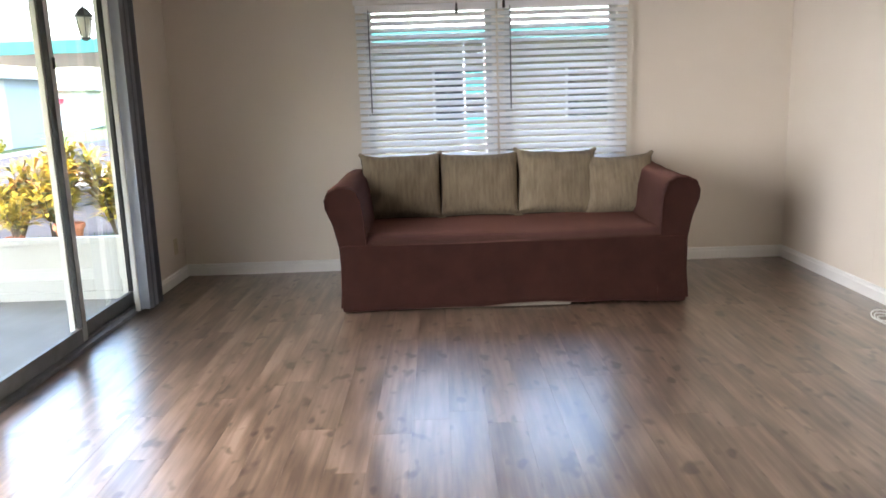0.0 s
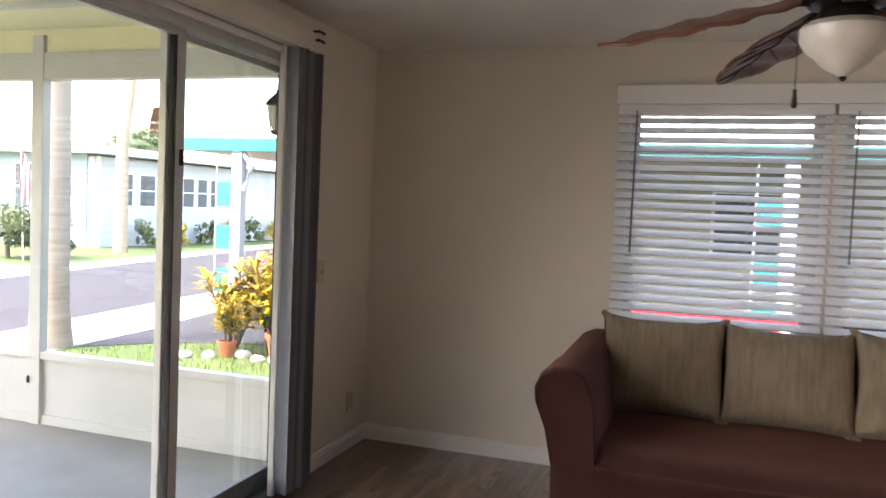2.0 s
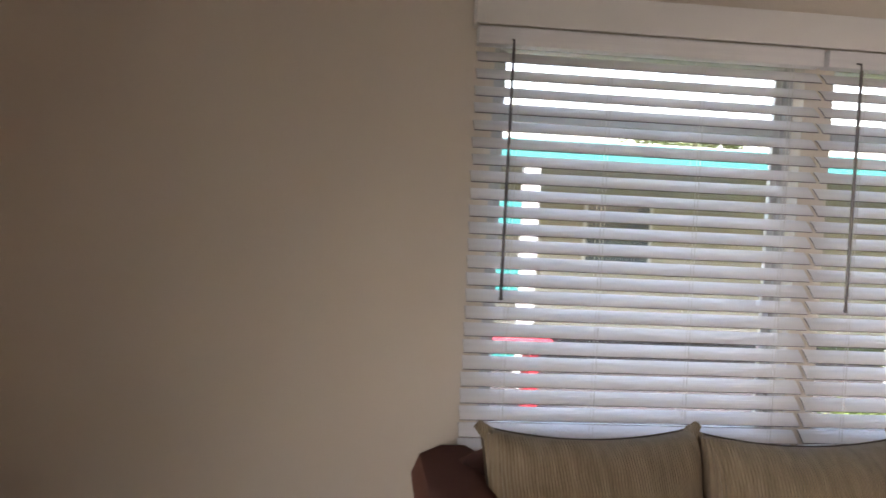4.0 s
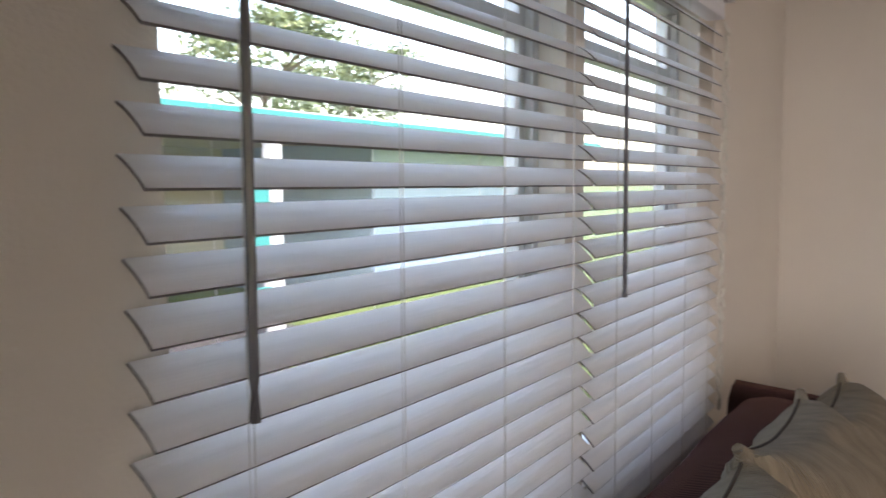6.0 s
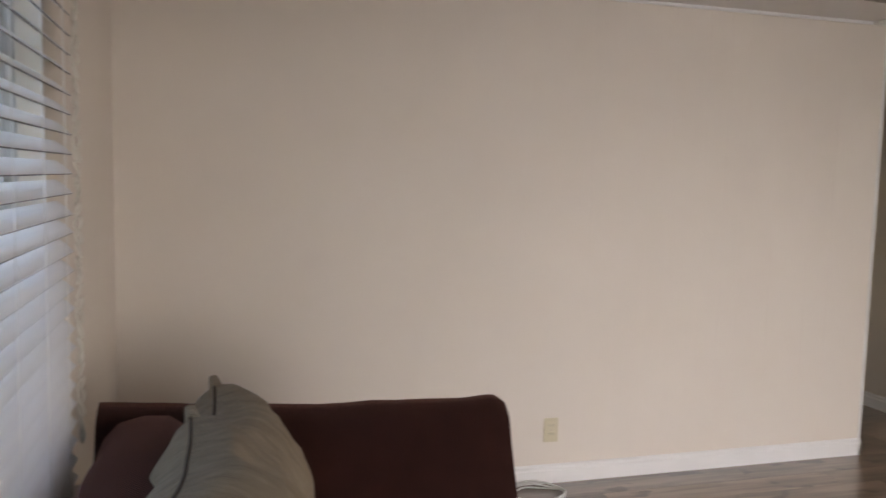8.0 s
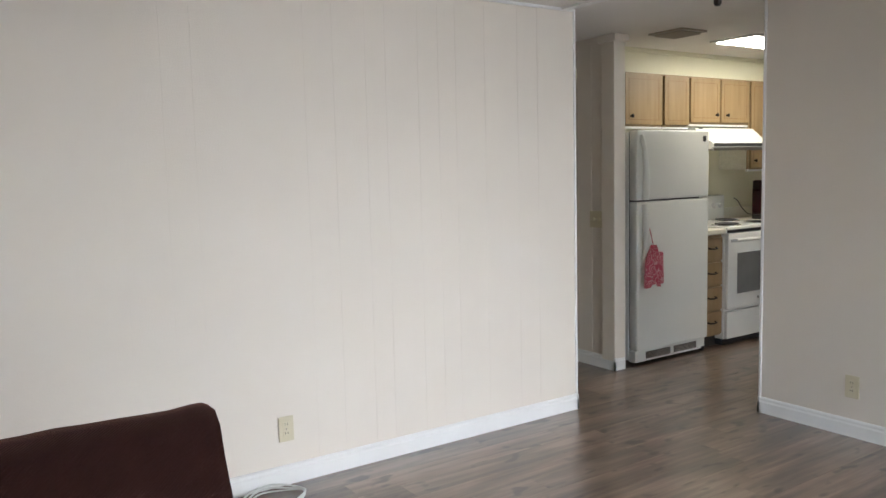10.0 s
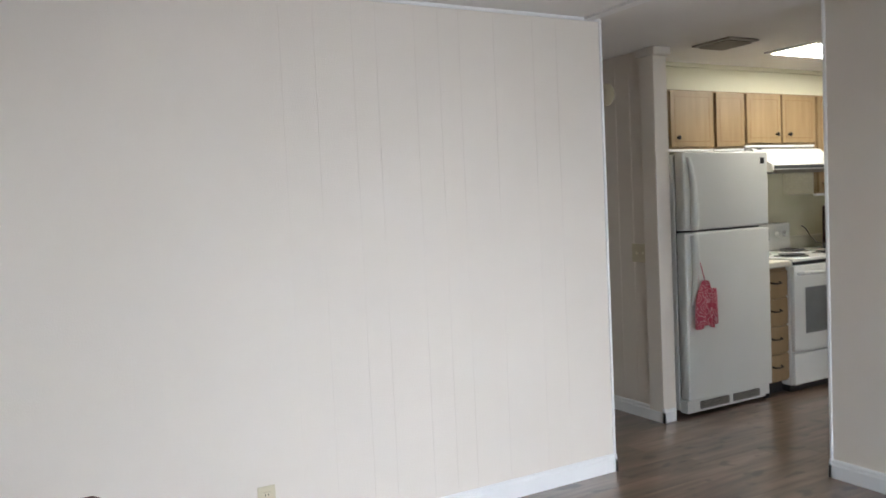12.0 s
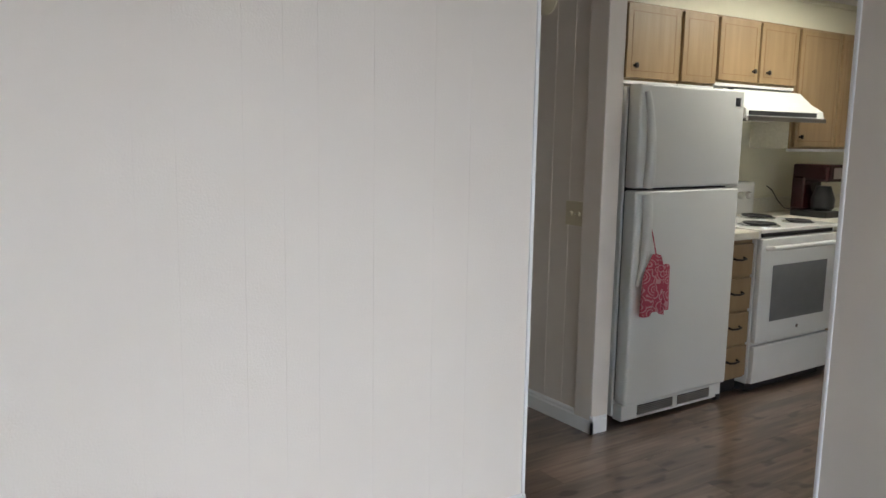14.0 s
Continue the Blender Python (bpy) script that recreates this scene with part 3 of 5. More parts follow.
def sofa_arm(s):
    """Rolled arm that leans outwards, with a soft front edge; s is -1 or 1."""
    prof = [(0.86, 0.03), (1.055, 0.03), (1.045, 0.2), (1.05, 0.40), (1.085, 0.55), (1.125, 0.65), (1.13, 0.70), (1.107, 0.752), (1.05, 0.78), (0.985, 0.78),
            (0.935, 0.752), (0.905, 0.67), (0.895, 0.60), (0.885, 0.45), (0.87, 0.2)]
    cx, cz = 0.99, 0.42
    stations = [(-0.600, 0.93), (-0.606, 0.97), (-0.59, 0.993), (-0.56, 1.0), (-0.35, 1.0), (-0.1, 0.995), (0.15, 1.0), (0.4, 1.0), (0.57, 0.995)]
    b = bmesh.new()
    rows = []
    for y, f in stations:
        rows.append([b.verts.new((s * (cx + (px - cx) * f) * 1.012, y + 0.05 * max(0.0, -y / 0.6) * min(1.0, pz / 0.7), 0.03 + (cz + (pz - cz) * f - 0.03) * (1 + (0.045 if s > 0 else 0.01) * max(0, y) / 0.5))) for px, pz in prof])
    n = len(prof)
    for p, q in zip(rows, rows[1:]):
        for k in range(n):
            b.faces.new((p[k], p[(k + 1) % n], q[(k + 1) % n], q[k]))
    b.faces.new(rows[0][::-1]), b.faces.new(rows[-1])
    bmesh.ops.subdivide_edges(b, edges=[e for e in b.edges if e.calc_length() > 0.09], cuts=2, use_grid_fill=True)
    cloth(b, 0.007, 7.0, s * 3.0)
    return part("arm", b, "cover", sofa, smooth=True)


sofa_arm(-1), sofa_arm(1)
b = dense(box(-1.058, -0.612, 0.02, 1.058, 0.2, 0.42, 0.025), 9)
for v in b.verts:
    if v.co.z < 0.05:
        v.co.z += 0.012 * math.sin(v.co.x * 3.0 + 1)
for v in b.verts:
    if v.co.y < -0.5:
        v.co.y += 0.05 * v.co.z / 0.7
        v.co.y += 0.006 * math.sin(v.co.z * 34 + 3 * noise.noise(v.co * 2.5)) * max(0, noise.noise(Vector((v.co.x * 1.5, 0.3, 2)))) * 2
part("skirt", cloth(b, 0.014, 3.0), "cover", sofa, smooth=True)
# long seat cushion, sagging a little in its middle
b = bmesh.new()
nx, ny = 46, 16
grid = []
for i in range(nx + 1):
    row = []
    for j in range(ny + 1):
        u, v = i / nx, j / ny
        x, y = -0.905 + 1.81 * u, -0.572 + 0.872 * v
        fr = max(0.0, 1 - v / 0.13)
        z = 0.468 - 0.045 * fr ** 2 - 0.014 * math.sin(math.pi * u) * (1 - v) + 0.012 * noise.noise(Vector((x * 2.2, y * 3, 1.7)))
        if 0.52 < u < 0.95:
            z += 0.012 * math.sin((u - 0.52) / 0.43 * math.pi) * fr
        row.append(b.verts.new((x, y + 0.012 * (1 - fr), z)))
    grid.append(row)
for i in range(nx):
    for j in range(ny):
        b.faces.new((grid[i][j], grid[i + 1][j], grid[i + 1][j + 1], grid[i][j + 1]))
bottom = [[b.verts.new((g.co.x, g.co.y, 0.3)) for g in (row[0], row[-1])] for row in grid]
for i in range(nx):
    b.faces.new((grid[i][0], grid[i + 1][0], bottom[i + 1][0], bottom[i][0]))
    b.faces.new((grid[i][-1], grid[i + 1][-1], bottom[i + 1][1], bottom[i][1]))
part("seat", b, "cover", sofa, "long seat cushion under the brown cover", smooth=True)
b = bmesh.new()
prof = [(0.18, 0.3), (0.20, 0.5), (0.25, 0.72), (0.28, 0.785), (0.32, 0.815), (0.38, 0.82), (0.44, 0.805), (0.475, 0.765), (0.49, 0.6), (0.50, 0.03), (0.18, 0.03)]
rows = []
for i in range(25):
    x = -1.03 + 2.06 * i / 24
    e = min(1, (1.03 - abs(x)) / 0.16)
    rows.append([b.verts.new((x, y, z * (0.955 + 0.045 * e ** 0.5) if z > 0.1 else z)) for y, z in prof])
for p, q in zip(rows, rows[1:]):
    for k in range(len(prof)):
        b.faces.new((p[k], p[(k + 1) % len(prof)], q[(k + 1) % len(prof)], q[k]))
b.faces.new(rows[0][::-1]), b.faces.new(rows[-1])
for v in b.verts:
    v.co.y += 0.07
part("backrest", cloth(b, 0.012, 4.0, 5), "cover", sofa, smooth=True)
part("lining", box(-0.80, -0.572, 0.008, 0.35, -0.56, 0.034, 0.003), "lining", sofa, "pale lining showing under the hem")
for fx in (-0.8, 0.8):
    for fy in (-0.45, 0.45):
        part("foot", box(fx - 0.03, fy - 0.03, 0, fx + 0.03, fy + 0.03, 0.05, 0.004), "dark", sofa)


def pillow(x, y, z, w, h, rx, rz, roll, label, seed):
    """Square corduroy throw pillow: pinched corners, plump middle, corded edge and a few pulled folds."""
    p = thing("throw_pillow", (x, y, z), label, "pillow", "pillows on the sofa")
    p.matrix_basis = pose(x, y, z, rx, roll, rz)
    b = bmesh.new()
    n = 26
    edge = []
    sides = {}
    for s in (1, -1):
        g = []
        for i in range(n + 1):
            row = []
            for j in range(n + 1):
                u, v = -1 + 2 * i / n, -1 + 2 * j / n
                f = max(0.0, (1 - u * u)) ** 0.36 * max(0.0, (1 - v * v)) ** 0.36
                pinch = 1 - 0.055 * (1 - u * u) * abs(v) ** 3
                pinch2 = 1 - 0.055 * (1 - v * v) * abs(u) ** 3
                d = 0.165 * f + (0.026 * noise.noise(Vector((u * 1.7 + seed, v * 1.7, s * 1.3))) + 0.009 * noise.noise(Vector((u * 5 + seed, v * 4, s * 2.3)))) * f ** 0.5
                rad = math.hypot(u, v)
                d += 0.022 * math.sin(math.atan2(v, u) * 11 + seed) * max(0, rad - 0.7) * f ** 0.4
                if seed == 7.0:
                    d -= 0.05 * math.exp(-((u - 0.12) ** 2 + (v - 0.66) ** 2) * 26)
                sag = -0.02 * (1 - u * u) * max(0, v)
                row.append((u * w / 2 * pinch2, -s * d if s > 0 else d * 0.95, h / 2 * v * pinch + sag + h / 2))
            g.append(row)
        sides[s] = g
    front = [[b.verts.new(c) for c in r] for r in sides[1]]
    back = [[(front[i][j] if i in (0, n) or j in (0, n) else b.verts.new(sides[-1][i][j])) for j in range(n + 1)] for i in range(n + 1)]
    for g, flip in ((front, False), (back, True)):
        for i in range(n):
            for j in range(n):
                q = (g[i][j], g[i + 1][j], g[i + 1][j + 1], g[i][j + 1])
                b.faces.new(q[::-1] if flip else q)
    ring = [(i, 0) for i in range(n)] + [(n, j) for j in range(n)] + [(n - i, n) for i in range(n)] + [(0, n - j) for j in range(n + 1)]
    rope = [sides[1][i][j] for i, j in ring]
    part("cover", b, "pillow", p, smooth=True)
    part("piping", tube(rope, 0.0042, 5), "piping", p, smooth=True)
    for cx, cz in ((-1, 1), (1, 1), (-1, -1), (1, -1)):
        part("corner_tuft", tube([(cx * (w / 2 - 0.025), 0, h / 2 + cz * (h / 2 - 0.025)), (cx * (w / 2 + 0.010), 0, h / 2 + cz * (h / 2 + 0.008))], 0.01, 8, taper=[0.022, 0.012]), "pillow", p, smooth=True)
    return p


pillow(-0.145, 5.11, 0.462, 0.565, 0.475, -22, 3, 0, "plump tan-brown corduroy pillow with corded edge", 1.0)
pillow(0.395, 5.12, 0.462, 0.57, 0.465, -22, -2, 0, "tan-brown corduroy pillow with a smooth face", 4.0)
pillow(0.925, 5.10, 0.462, 0.56, 0.475, -22, -2, 1.5, "tan-brown corduroy pillow with a pulled dimple", 7.0)
pillow(1.37, 5.07, 0.455, 0.50, 0.43, -22, -3, -2, "lighter tan pillow wedged against the sofa arm", 10.0)

# ---------------------------------------------------------------- ceiling fan
FX, FY, FZ = 0.36, 3.87, TOP + 0.018
fan = thing("ceiling_fan", (FX, FY, FZ), "dark ceiling fan with five carved leaf blades and glass bowl", "ceiling fan")
part("canopy", lathe([(0.075, -0.020), (0.085, -0.032), (0.08, -0.06), (0.04, -0.08)]), "bronze", fan, smooth=True)
part("motor_housing", lathe([(0.045, -0.06), (0.105, -0.08), (0.12, -0.1), (0.12, -0.265), (0.105, -0.29), (0.07, -0.3)]), "bronze", fan, smooth=True)
part("light_fitter", lathe([(0.05, -0.29), (0.075, -0.31), (0.08, -0.34), (0.06, -0.355)]), "bronze", fan, smooth=True)
part("glass_bowl", lathe([(0.07, -0.335), (0.112, -0.343), (0.126, -0.36), (0.124, -0.385), (0.104, -0.418), (0.078, -0.437), (0.07, -0.45), (0.048, -0.468), (0.022, -0.482), (0.01, -0.49)], 32), "opal", fan, "cream alabaster glass bowl", True)
part("finial", lathe([(0.009, -0.488), (0.011, -0.494), (0.004, -0.503)], 10), "bronze", fan)
part("badge", box(-0.03, -0.125, -0.31, 0.03, -0.1, -0.288, 0.004), "chrome", fan)


def leaf_blade(angle):
    arm = part("blade", bmesh.new(), None, fan)
    arm.data.materials.append(M["blade"])
    b = bmesh.new()
    n, m = 22, 8
    top = []

    def half(u):
        base = 0.15 * (math.sin(math.pi * min(1, u * 0.98 + 0.02)) ** 0.62) * (1 - 0.28 * u)
        return base * (1 + 0.055 * math.sin(u * 26)) + 0.004

    for i in range(n + 1):
        u = i / n
        row = []
        for j in range(m + 1):
            v = -1 + 2 * j / m
            x = 0.13 + 0.56 * u
            y = half(u) * v - 0.014 * math.sin(u * 3)
            z = -0.275 - 0.13 * u ** 1.3 - 0.03 * abs(v) ** 1.5 * half(u) / 0.15 - 0.24 * y + 0.004 * math.sin(u * 26 + abs(v) * 2)
            row.append((x, y, z))
        top.append(row)
    va = [[b.verts.new(c) for c in r] for r in top]
    vb2 = [[b.verts.new((c[0], c[1], c[2] - 0.008)) for c in r] for r in top]
    for i in range(n):
        for j in range(m):
            b.faces.new((va[i][j], va[i + 1][j], va[i + 1][j + 1], va[i][j + 1]))
            b.faces.new((vb2[i][j + 1], vb2[i + 1][j + 1], vb2[i + 1][j], vb2[i][j]))
    for i in range(n):
        b.faces.new((va[i][0], vb2[i][0], vb2[i + 1][0], va[i + 1][0]))
        b.faces.new((va[i + 1][m], vb2[i + 1][m], vb2[i][m], va[i][m]))
    for j in range(m):
        b.faces.new((va[0][j + 1], vb2[0][j + 1], vb2[0][j], va[0][j]))
        b.faces.new((va[n][j], vb2[n][j], vb2[n][j + 1], va[n][j + 1]))
    bmesh.ops.recalc_face_normals(b, faces=b.faces)
    b.to_mesh(arm.data)
    b.free()
    arm.data.polygons.foreach_set("use_smooth", [True] * len(arm.data.polygons))
    arm.matrix_basis = pose(0, 0, 0, 0, 0, angle)
    mid = m // 2
    part("midrib", tube([(top[i][mid][0], top[i][mid][1], top[i][mid][2] - 0.009) for i in range(n + 1)], 0.006, 6, taper=[0.007 - 0.005 * i / n for i in range(n + 1)]), "rib", arm)
    for i in (3, 7, 11, 15):
        for s, j1 in ((-1, 0), (1, m)):
            a, c = top[i][mid], top[min(n, i + 4)][j1]
            pts = [(a[0] + (c[0] - a[0]) * q, a[1] + (c[1] - a[1]) * q, a[2] + (c[2] - a[2]) * q - 0.0085 - 0.002 * math.sin(q * 3)) for q in (0, 0.3, 0.6, 0.95)]
            part("vein", tube(pts, 0.003, 5), "rib", arm)
    part("blade_iron", tube([(0.08, 0, -0.275), (0.13, 0, -0.28), (0.2, 0, -0.292)], 0.012, 8, taper=[0.018, 0.014, 0.007]), "bronze", arm)


for a in (189, 118, 38, -30, -100):
    leaf_blade(a)
for cx, cy, tip in ((0.461, 3.69, 1.715), (0.231, 3.80, 1.705)):
    dx, dy = cx - FX, cy - FY
    part("pull_chain", tube([(dx * 0.5, dy * 0.5, -0.33), (dx, dy, -0.36), (dx, dy, tip - FZ + 0.06)], 0.0013, 5), "bronze", fan)
    part("chain_fob", lathe([(0.002, 0.055), (0.006, 0.048), (0.0045, 0.04), (0.007, 0.028), (0.0078, 0.005), (0.005, 0.0)], 10, at=(dx, dy, tip - FZ)), "bronze", fan, "dark turned wooden fob")

# ---------------------------------------------------------------- small things on the walls and ceiling


def ceiling_vent(x, y, sx, sy):
    v = thing("ceiling_vent", (x, y, TOP), "flat metal ceiling air vent with slats", "air vent", "ceiling vents")
    part("frame", box(-sx / 2, -sy / 2, -0.012, sx / 2, sy / 2, -0.0, 0.003), "grille", v)
    part("throat", box(-sx / 2 + 0.03, -sy / 2 + 0.03, -0.0145, sx / 2 - 0.03, sy / 2 - 0.03, -0.0125), "dark", v)
    n = 9
    for k in range(n):
        q = -sy / 2 + 0.035 + (sy - 0.07) * k / (n - 1)
        s = part("slat", box(-sx / 2 + 0.03, -0.007, -0.001, sx / 2 - 0.03, 0.007, 0.001), "grille", v)
        s.matrix_basis = pose(0, q, -0.019, 35, 0, 0)


ceiling_vent(2.18, 2.33, 0.32, 0.2)
ceiling_vent(2.97, 0.735, 0.28, 0.25)
pl = thing("ceiling_light", (2.94, -0.47, TOP), "lit fluorescent ceiling panel with a thin frame", "ceiling light")
part("frame", box(-0.19, -0.66, -0.012, 0.19, 0.66, 0, 0.003), "trim", pl)
part("diffuser", box(-0.16, -0.62, -0.018, 0.16, 0.62, -0.0125, 0.002), "panel_light", pl, "glowing white diffuser")


def wall_plate(name, at, rz, label, category, kind_of, group=""):
    """Plate in the plane y=0 facing -y before it is turned."""
    p = thing(name, at, label, category, group, rz=rz)
    part("plate", box(-0.036, -0.006, -0.058, 0.036, 0, 0.058, 0.003), "plate", p)
    if kind_of == "outlet":
        for s in (-1, 1):
            o = part("socket", box(-0.017, -0.008, s * 0.021 - 0.014, 0.017, -0.0055, s * 0.021 + 0.014, 0.002), "plate", p)
            for q in (-1, 1):
                part("slot", box(q * 0.006 - 0.0012, -0.0088, s * 0.021 - 0.002, q * 0.006 + 0.0012, -0.0075, s * 0.021 + 0.007), "dark", o)
    else:
        for q in ((-0.014, 0.014) if kind_of == "double" else (0,)):
            part("toggle", box(q - 0.004, -0.016, -0.009, q + 0.004, -0.0055, 0.009, 0.002), "plate", p)
    part("screw", lathe([(0.003, 0), (0.003, 0.0015)], 8), "chrome", p).matrix_basis = pose(0, -0.006, 0, 90, 0, 0)
    return p


wall_plate("wall_outlet", (EX, 3.694, 0.257), -90, "ivory duplex outlet low on the bare wall", "outlet", "outlet", "outlets")
wall_plate("wall_outlet", (1.53, 1.135, 0.258), 180, "ivory duplex outlet above the baseboard", "outlet", "outlet", "outlets")
wall_plate("wall_outlet", (WX, 5.39, 0.27), 90, "ivory duplex outlet near the room corner", "outlet", "outlet", "outlets")
wall_plate("light_switch", (WX, 4.985, 1.03), 90, "ivory light switch beside the vertical blind", "light switch", "single")
sw = wall_plate("light_switch", (3.362, 1.087, 1.038), 180, "ivory double light switch on the hallway wall", "light switch", "double")
sw.scale = (1.9, 1, 1)
th = thing("thermostat", (3.762, 1.087, 1.5), "small white wall thermostat with dark window", "thermostat")
part("case", box(-0.06, 0, -0.04, 0.06, 0.028, 0.04, 0.006), "trim", th)
part("window", box(-0.02, 0.028, -0.012, 0.04, 0.0295, 0.014), "dark", th)
sd = thing("smoke_detector", (3.62, 1.087, 2.05), "round yellowed smoke detector high on the wall", "smoke detector")
part("base", lathe([(0.072, 0), (0.074, 0.012), (0.066, 0.022), (0.05, 0.04), (0.03, 0.045)], 28), "plate", sd, smooth=True).matrix_basis = pose(0, 0, 0, -90, 0, 0)
part("sounder", lathe([(0.022, 0.045), (0.02, 0.052), (0.005, 0.053)], 18), "maple", sd).matrix_basis = pose(0, 0, 0, -90, 0, 0)
gc = thing("door_chime", (3.775, 1.087, 2.095), "ivory door chime with dark slots", "door chime")
part("case", box(-0.075, 0, -0.07, 0.06, 0.045, 0.07, 0.006), "plate", gc)
for k in range(4):
    part("slot", box(-0.07, 0.045, -0.05 + 0.03 * k, 0.05, 0.0465, -0.036 + 0.03 * k), "dark", gc)
cable = thing("cable_coil", (2.60, 3.80, 0), "coiled white cable lying by the baseboard", "cable")
bm = bmesh.new()
for k in range(3):
    tube([((0.085 + 0.012 * k) * math.cos(a), (0.12 + 0.01 * k) * math.sin(a) + 0.01 * k, 0.006 + 0.008 * k + 0.006 * math.sin(3 * a + k)) for a in (2 * math.pi * q / 22 for q in range(23))], 0.004, 6, bm)
part("coil", bm, "wire", cable, smooth=True)

# ---------------------------------------------------------------- kitchen
fr = thing("refrigerator", (3.222, 0.515, 0), "white top-freezer refrigerator with a cloth hung on its handle", "refrigerator")
F0, F1 = -0.385, 0.385
part("cabinet", box(0.03, F0, 0.03, 0.60, F1, 1.635, 0.008), "fridge", fr)
part("freezer_door", box(-0.055, F0 + 0.002, 1.163, 0.024, F1 - 0.002, 1.645, 0.014, seg=3), "fridge", fr, smooth=True)
part("fresh_food_door", box(-0.055, F0 + 0.002, 0.105, 0.024, F1 - 0.002, 1.151, 0.014, seg=3), "fridge", fr, smooth=True)
part("door_gasket", box(0.022, F0 + 0.012, 0.12, 0.032, F1 - 0.012, 1.63), "dark", fr)


def fridge_handle(z0, z1, far):
    """Long bowed handle, its free end pinched to the door."""
    pts, tp = [], []
    for k in range(13):
        q = k / 12
        z = z0 + (z1 - z0) * q
        e = q if far else 1 - q
        pts.append((-0.058 - 0.026 * math.sin(math.pi * min(1, q * 1.02)) ** 0.6, 0.345 - 0.03 * e, z))
        tp.append(0.014 + 0.013 * e)
    part("handle", tube(pts, 0.015, 10, taper=tp), "fridge", fr, smooth=True)


fridge_handle(1.17, 1.61, False)
fridge_handle(0.70, 1.13, True)
part("toe_kick", box(-0.03, F0 + 0.006, 0.02, 0.03, F1 - 0.006, 0.1, 0.004), "fridge", fr)
for s0, s1 in ((-0.28, -0.03), (0.01, 0.27)):
    g = part("grille", box(-0.032, s0, 0.035, -0.0295, s1, 0.085), "dark", fr)
    for k in range(5):
        part("louver", box(-0.036, s0, 0.038 + 0.0095 * k, -0.0322, s1, 0.0425 + 0.0095 * k), "grille", g)
part("badge", box(-0.0575, -0.345, 1.565, -0.0552, -0.31, 1.605), "dark", fr)
for y in (-0.3, 0.3):
    part("foot", lathe([(0.02, 0), (0.02, 0.03)], 10, at=(0.05, y, 0)), "dark", fr)
part("roller", lathe([(0.018, 0), (0.018, 0.03)], 12), "dark", fr).matrix_basis = pose(-0.02, -0.34, 0.02, 90, 0, 0)

mitt = thing("pot_holder", (3.132, 0.805, 0.57), "pink-red printed cloth mitt hanging from the refrigerator handle", "pot holder")
b = bmesh.new()
rows = []
for i in range(15):
    v = i / 14
    z = 0.285 * v
    wv = 0.072 * (1 - 0.10 * v) * (1 if v < 0.62 else max(0.1, 1 - ((v - 0.62) / 0.42) ** 1.6))
    row = []
    for j in range(17):
        u = -1 + 2 * j / 16
        row.append((-0.020 - 0.022 * math.cos(u * 1.5) + 0.009 * math.sin(u * 7 + v * 2) - 0.012 * math.sin(math.pi * v), wv * u + 0.008 * math.sin(v * 4), z + 0.012 * math.cos(u * 3.2) * (1 - v)))
    rows.append(row)
va = [[b.verts.new(c) for c in r] for r in rows]
vc = [[b.verts.new((c[0] + 0.012, c[1], c[2])) for c in r] for r in rows]
for i in range(14):
    for j in range(16):
        b.faces.new((va[i][j], va[i + 1][j], va[i + 1][j + 1], va[i][j + 1]))
        b.faces.new((vc[i][j + 1], vc[i + 1][j + 1], vc[i + 1][j], vc[i][j]))
for i in range(14):
    b.faces.new((va[i][0], vc[i][0], vc[i + 1][0], va[i + 1][0]))
    b.faces.new((va[i + 1][16], vc[i + 1][16], vc[i][16], va[i][16]))
for j in range(16):
    b.faces.new((va[0][j + 1], vc[0][j + 1], vc[0][j], va[0][j]))
    b.faces.new((va[14][j], vc[14][j], vc[14][j + 1], va[14][j + 1]))
part("cloth", b, "mitt_red", mitt, smooth=True)
part("thumb", cloth(box(-0.034, -0.098, 0.01, -0.008, -0.055, 0.235, 0.012), 0.006, 20), "mitt_red", mitt, smooth=True)
part("loop", tube([(-0.028, 0.004, 0.28), (-0.012, 0.012, 0.36), (0.0, 0.02, 0.42)], 0.003, 6), "mitt_red", mitt)

# upper cabinets along the wall
CX = 3.575


def knob(parent, x, y, z):
    k = part("knob", lathe([(0.006, 0), (0.006, 0.012), (0.014, 0.018), (0.014, 0.024), (0.006, 0.028)], 14), "bronze", parent, "dark round knob", True)
    k.matrix_basis = pose(x, y, z, 0, -90, 0)


def cabinet_door(parent, y0, y1, z0, z1, x, knob_at=None):
    """Slab door with a routed line near its edge."""
    d = part("door", box(x - 0.02, y0, z0, x, y1, z1, 0.004), "maple", parent)
    i = 0.035
    part("routed_line", box(x - 0.0212, y0 + i, z0 + i, x - 0.0198, y1 - i, z0 + i + 0.004), "rib_line", d)
    part("routed_line", box(x - 0.0212, y0 + i, z1 - i - 0.004, x - 0.0198, y1 - i, z1 - i), "rib_line", d)
    part("routed_line", box(x - 0.0212, y0 + i, z0 + i + 0.004, x - 0.0198, y0 + i + 0.004, z1 - i - 0.004), "rib_line", d)
    part("routed_line", box(x - 0.0212, y1 - i - 0.004, z0 + i + 0.004, x - 0.0198, y1 - i, z1 - i - 0.004), "rib_line", d)
    if knob_at:
        knob(d, x - 0.02, *knob_at)
    return d


M["rib_line"] = material("routed_groove", (0.27, 0.16, 0.075), 0.6)


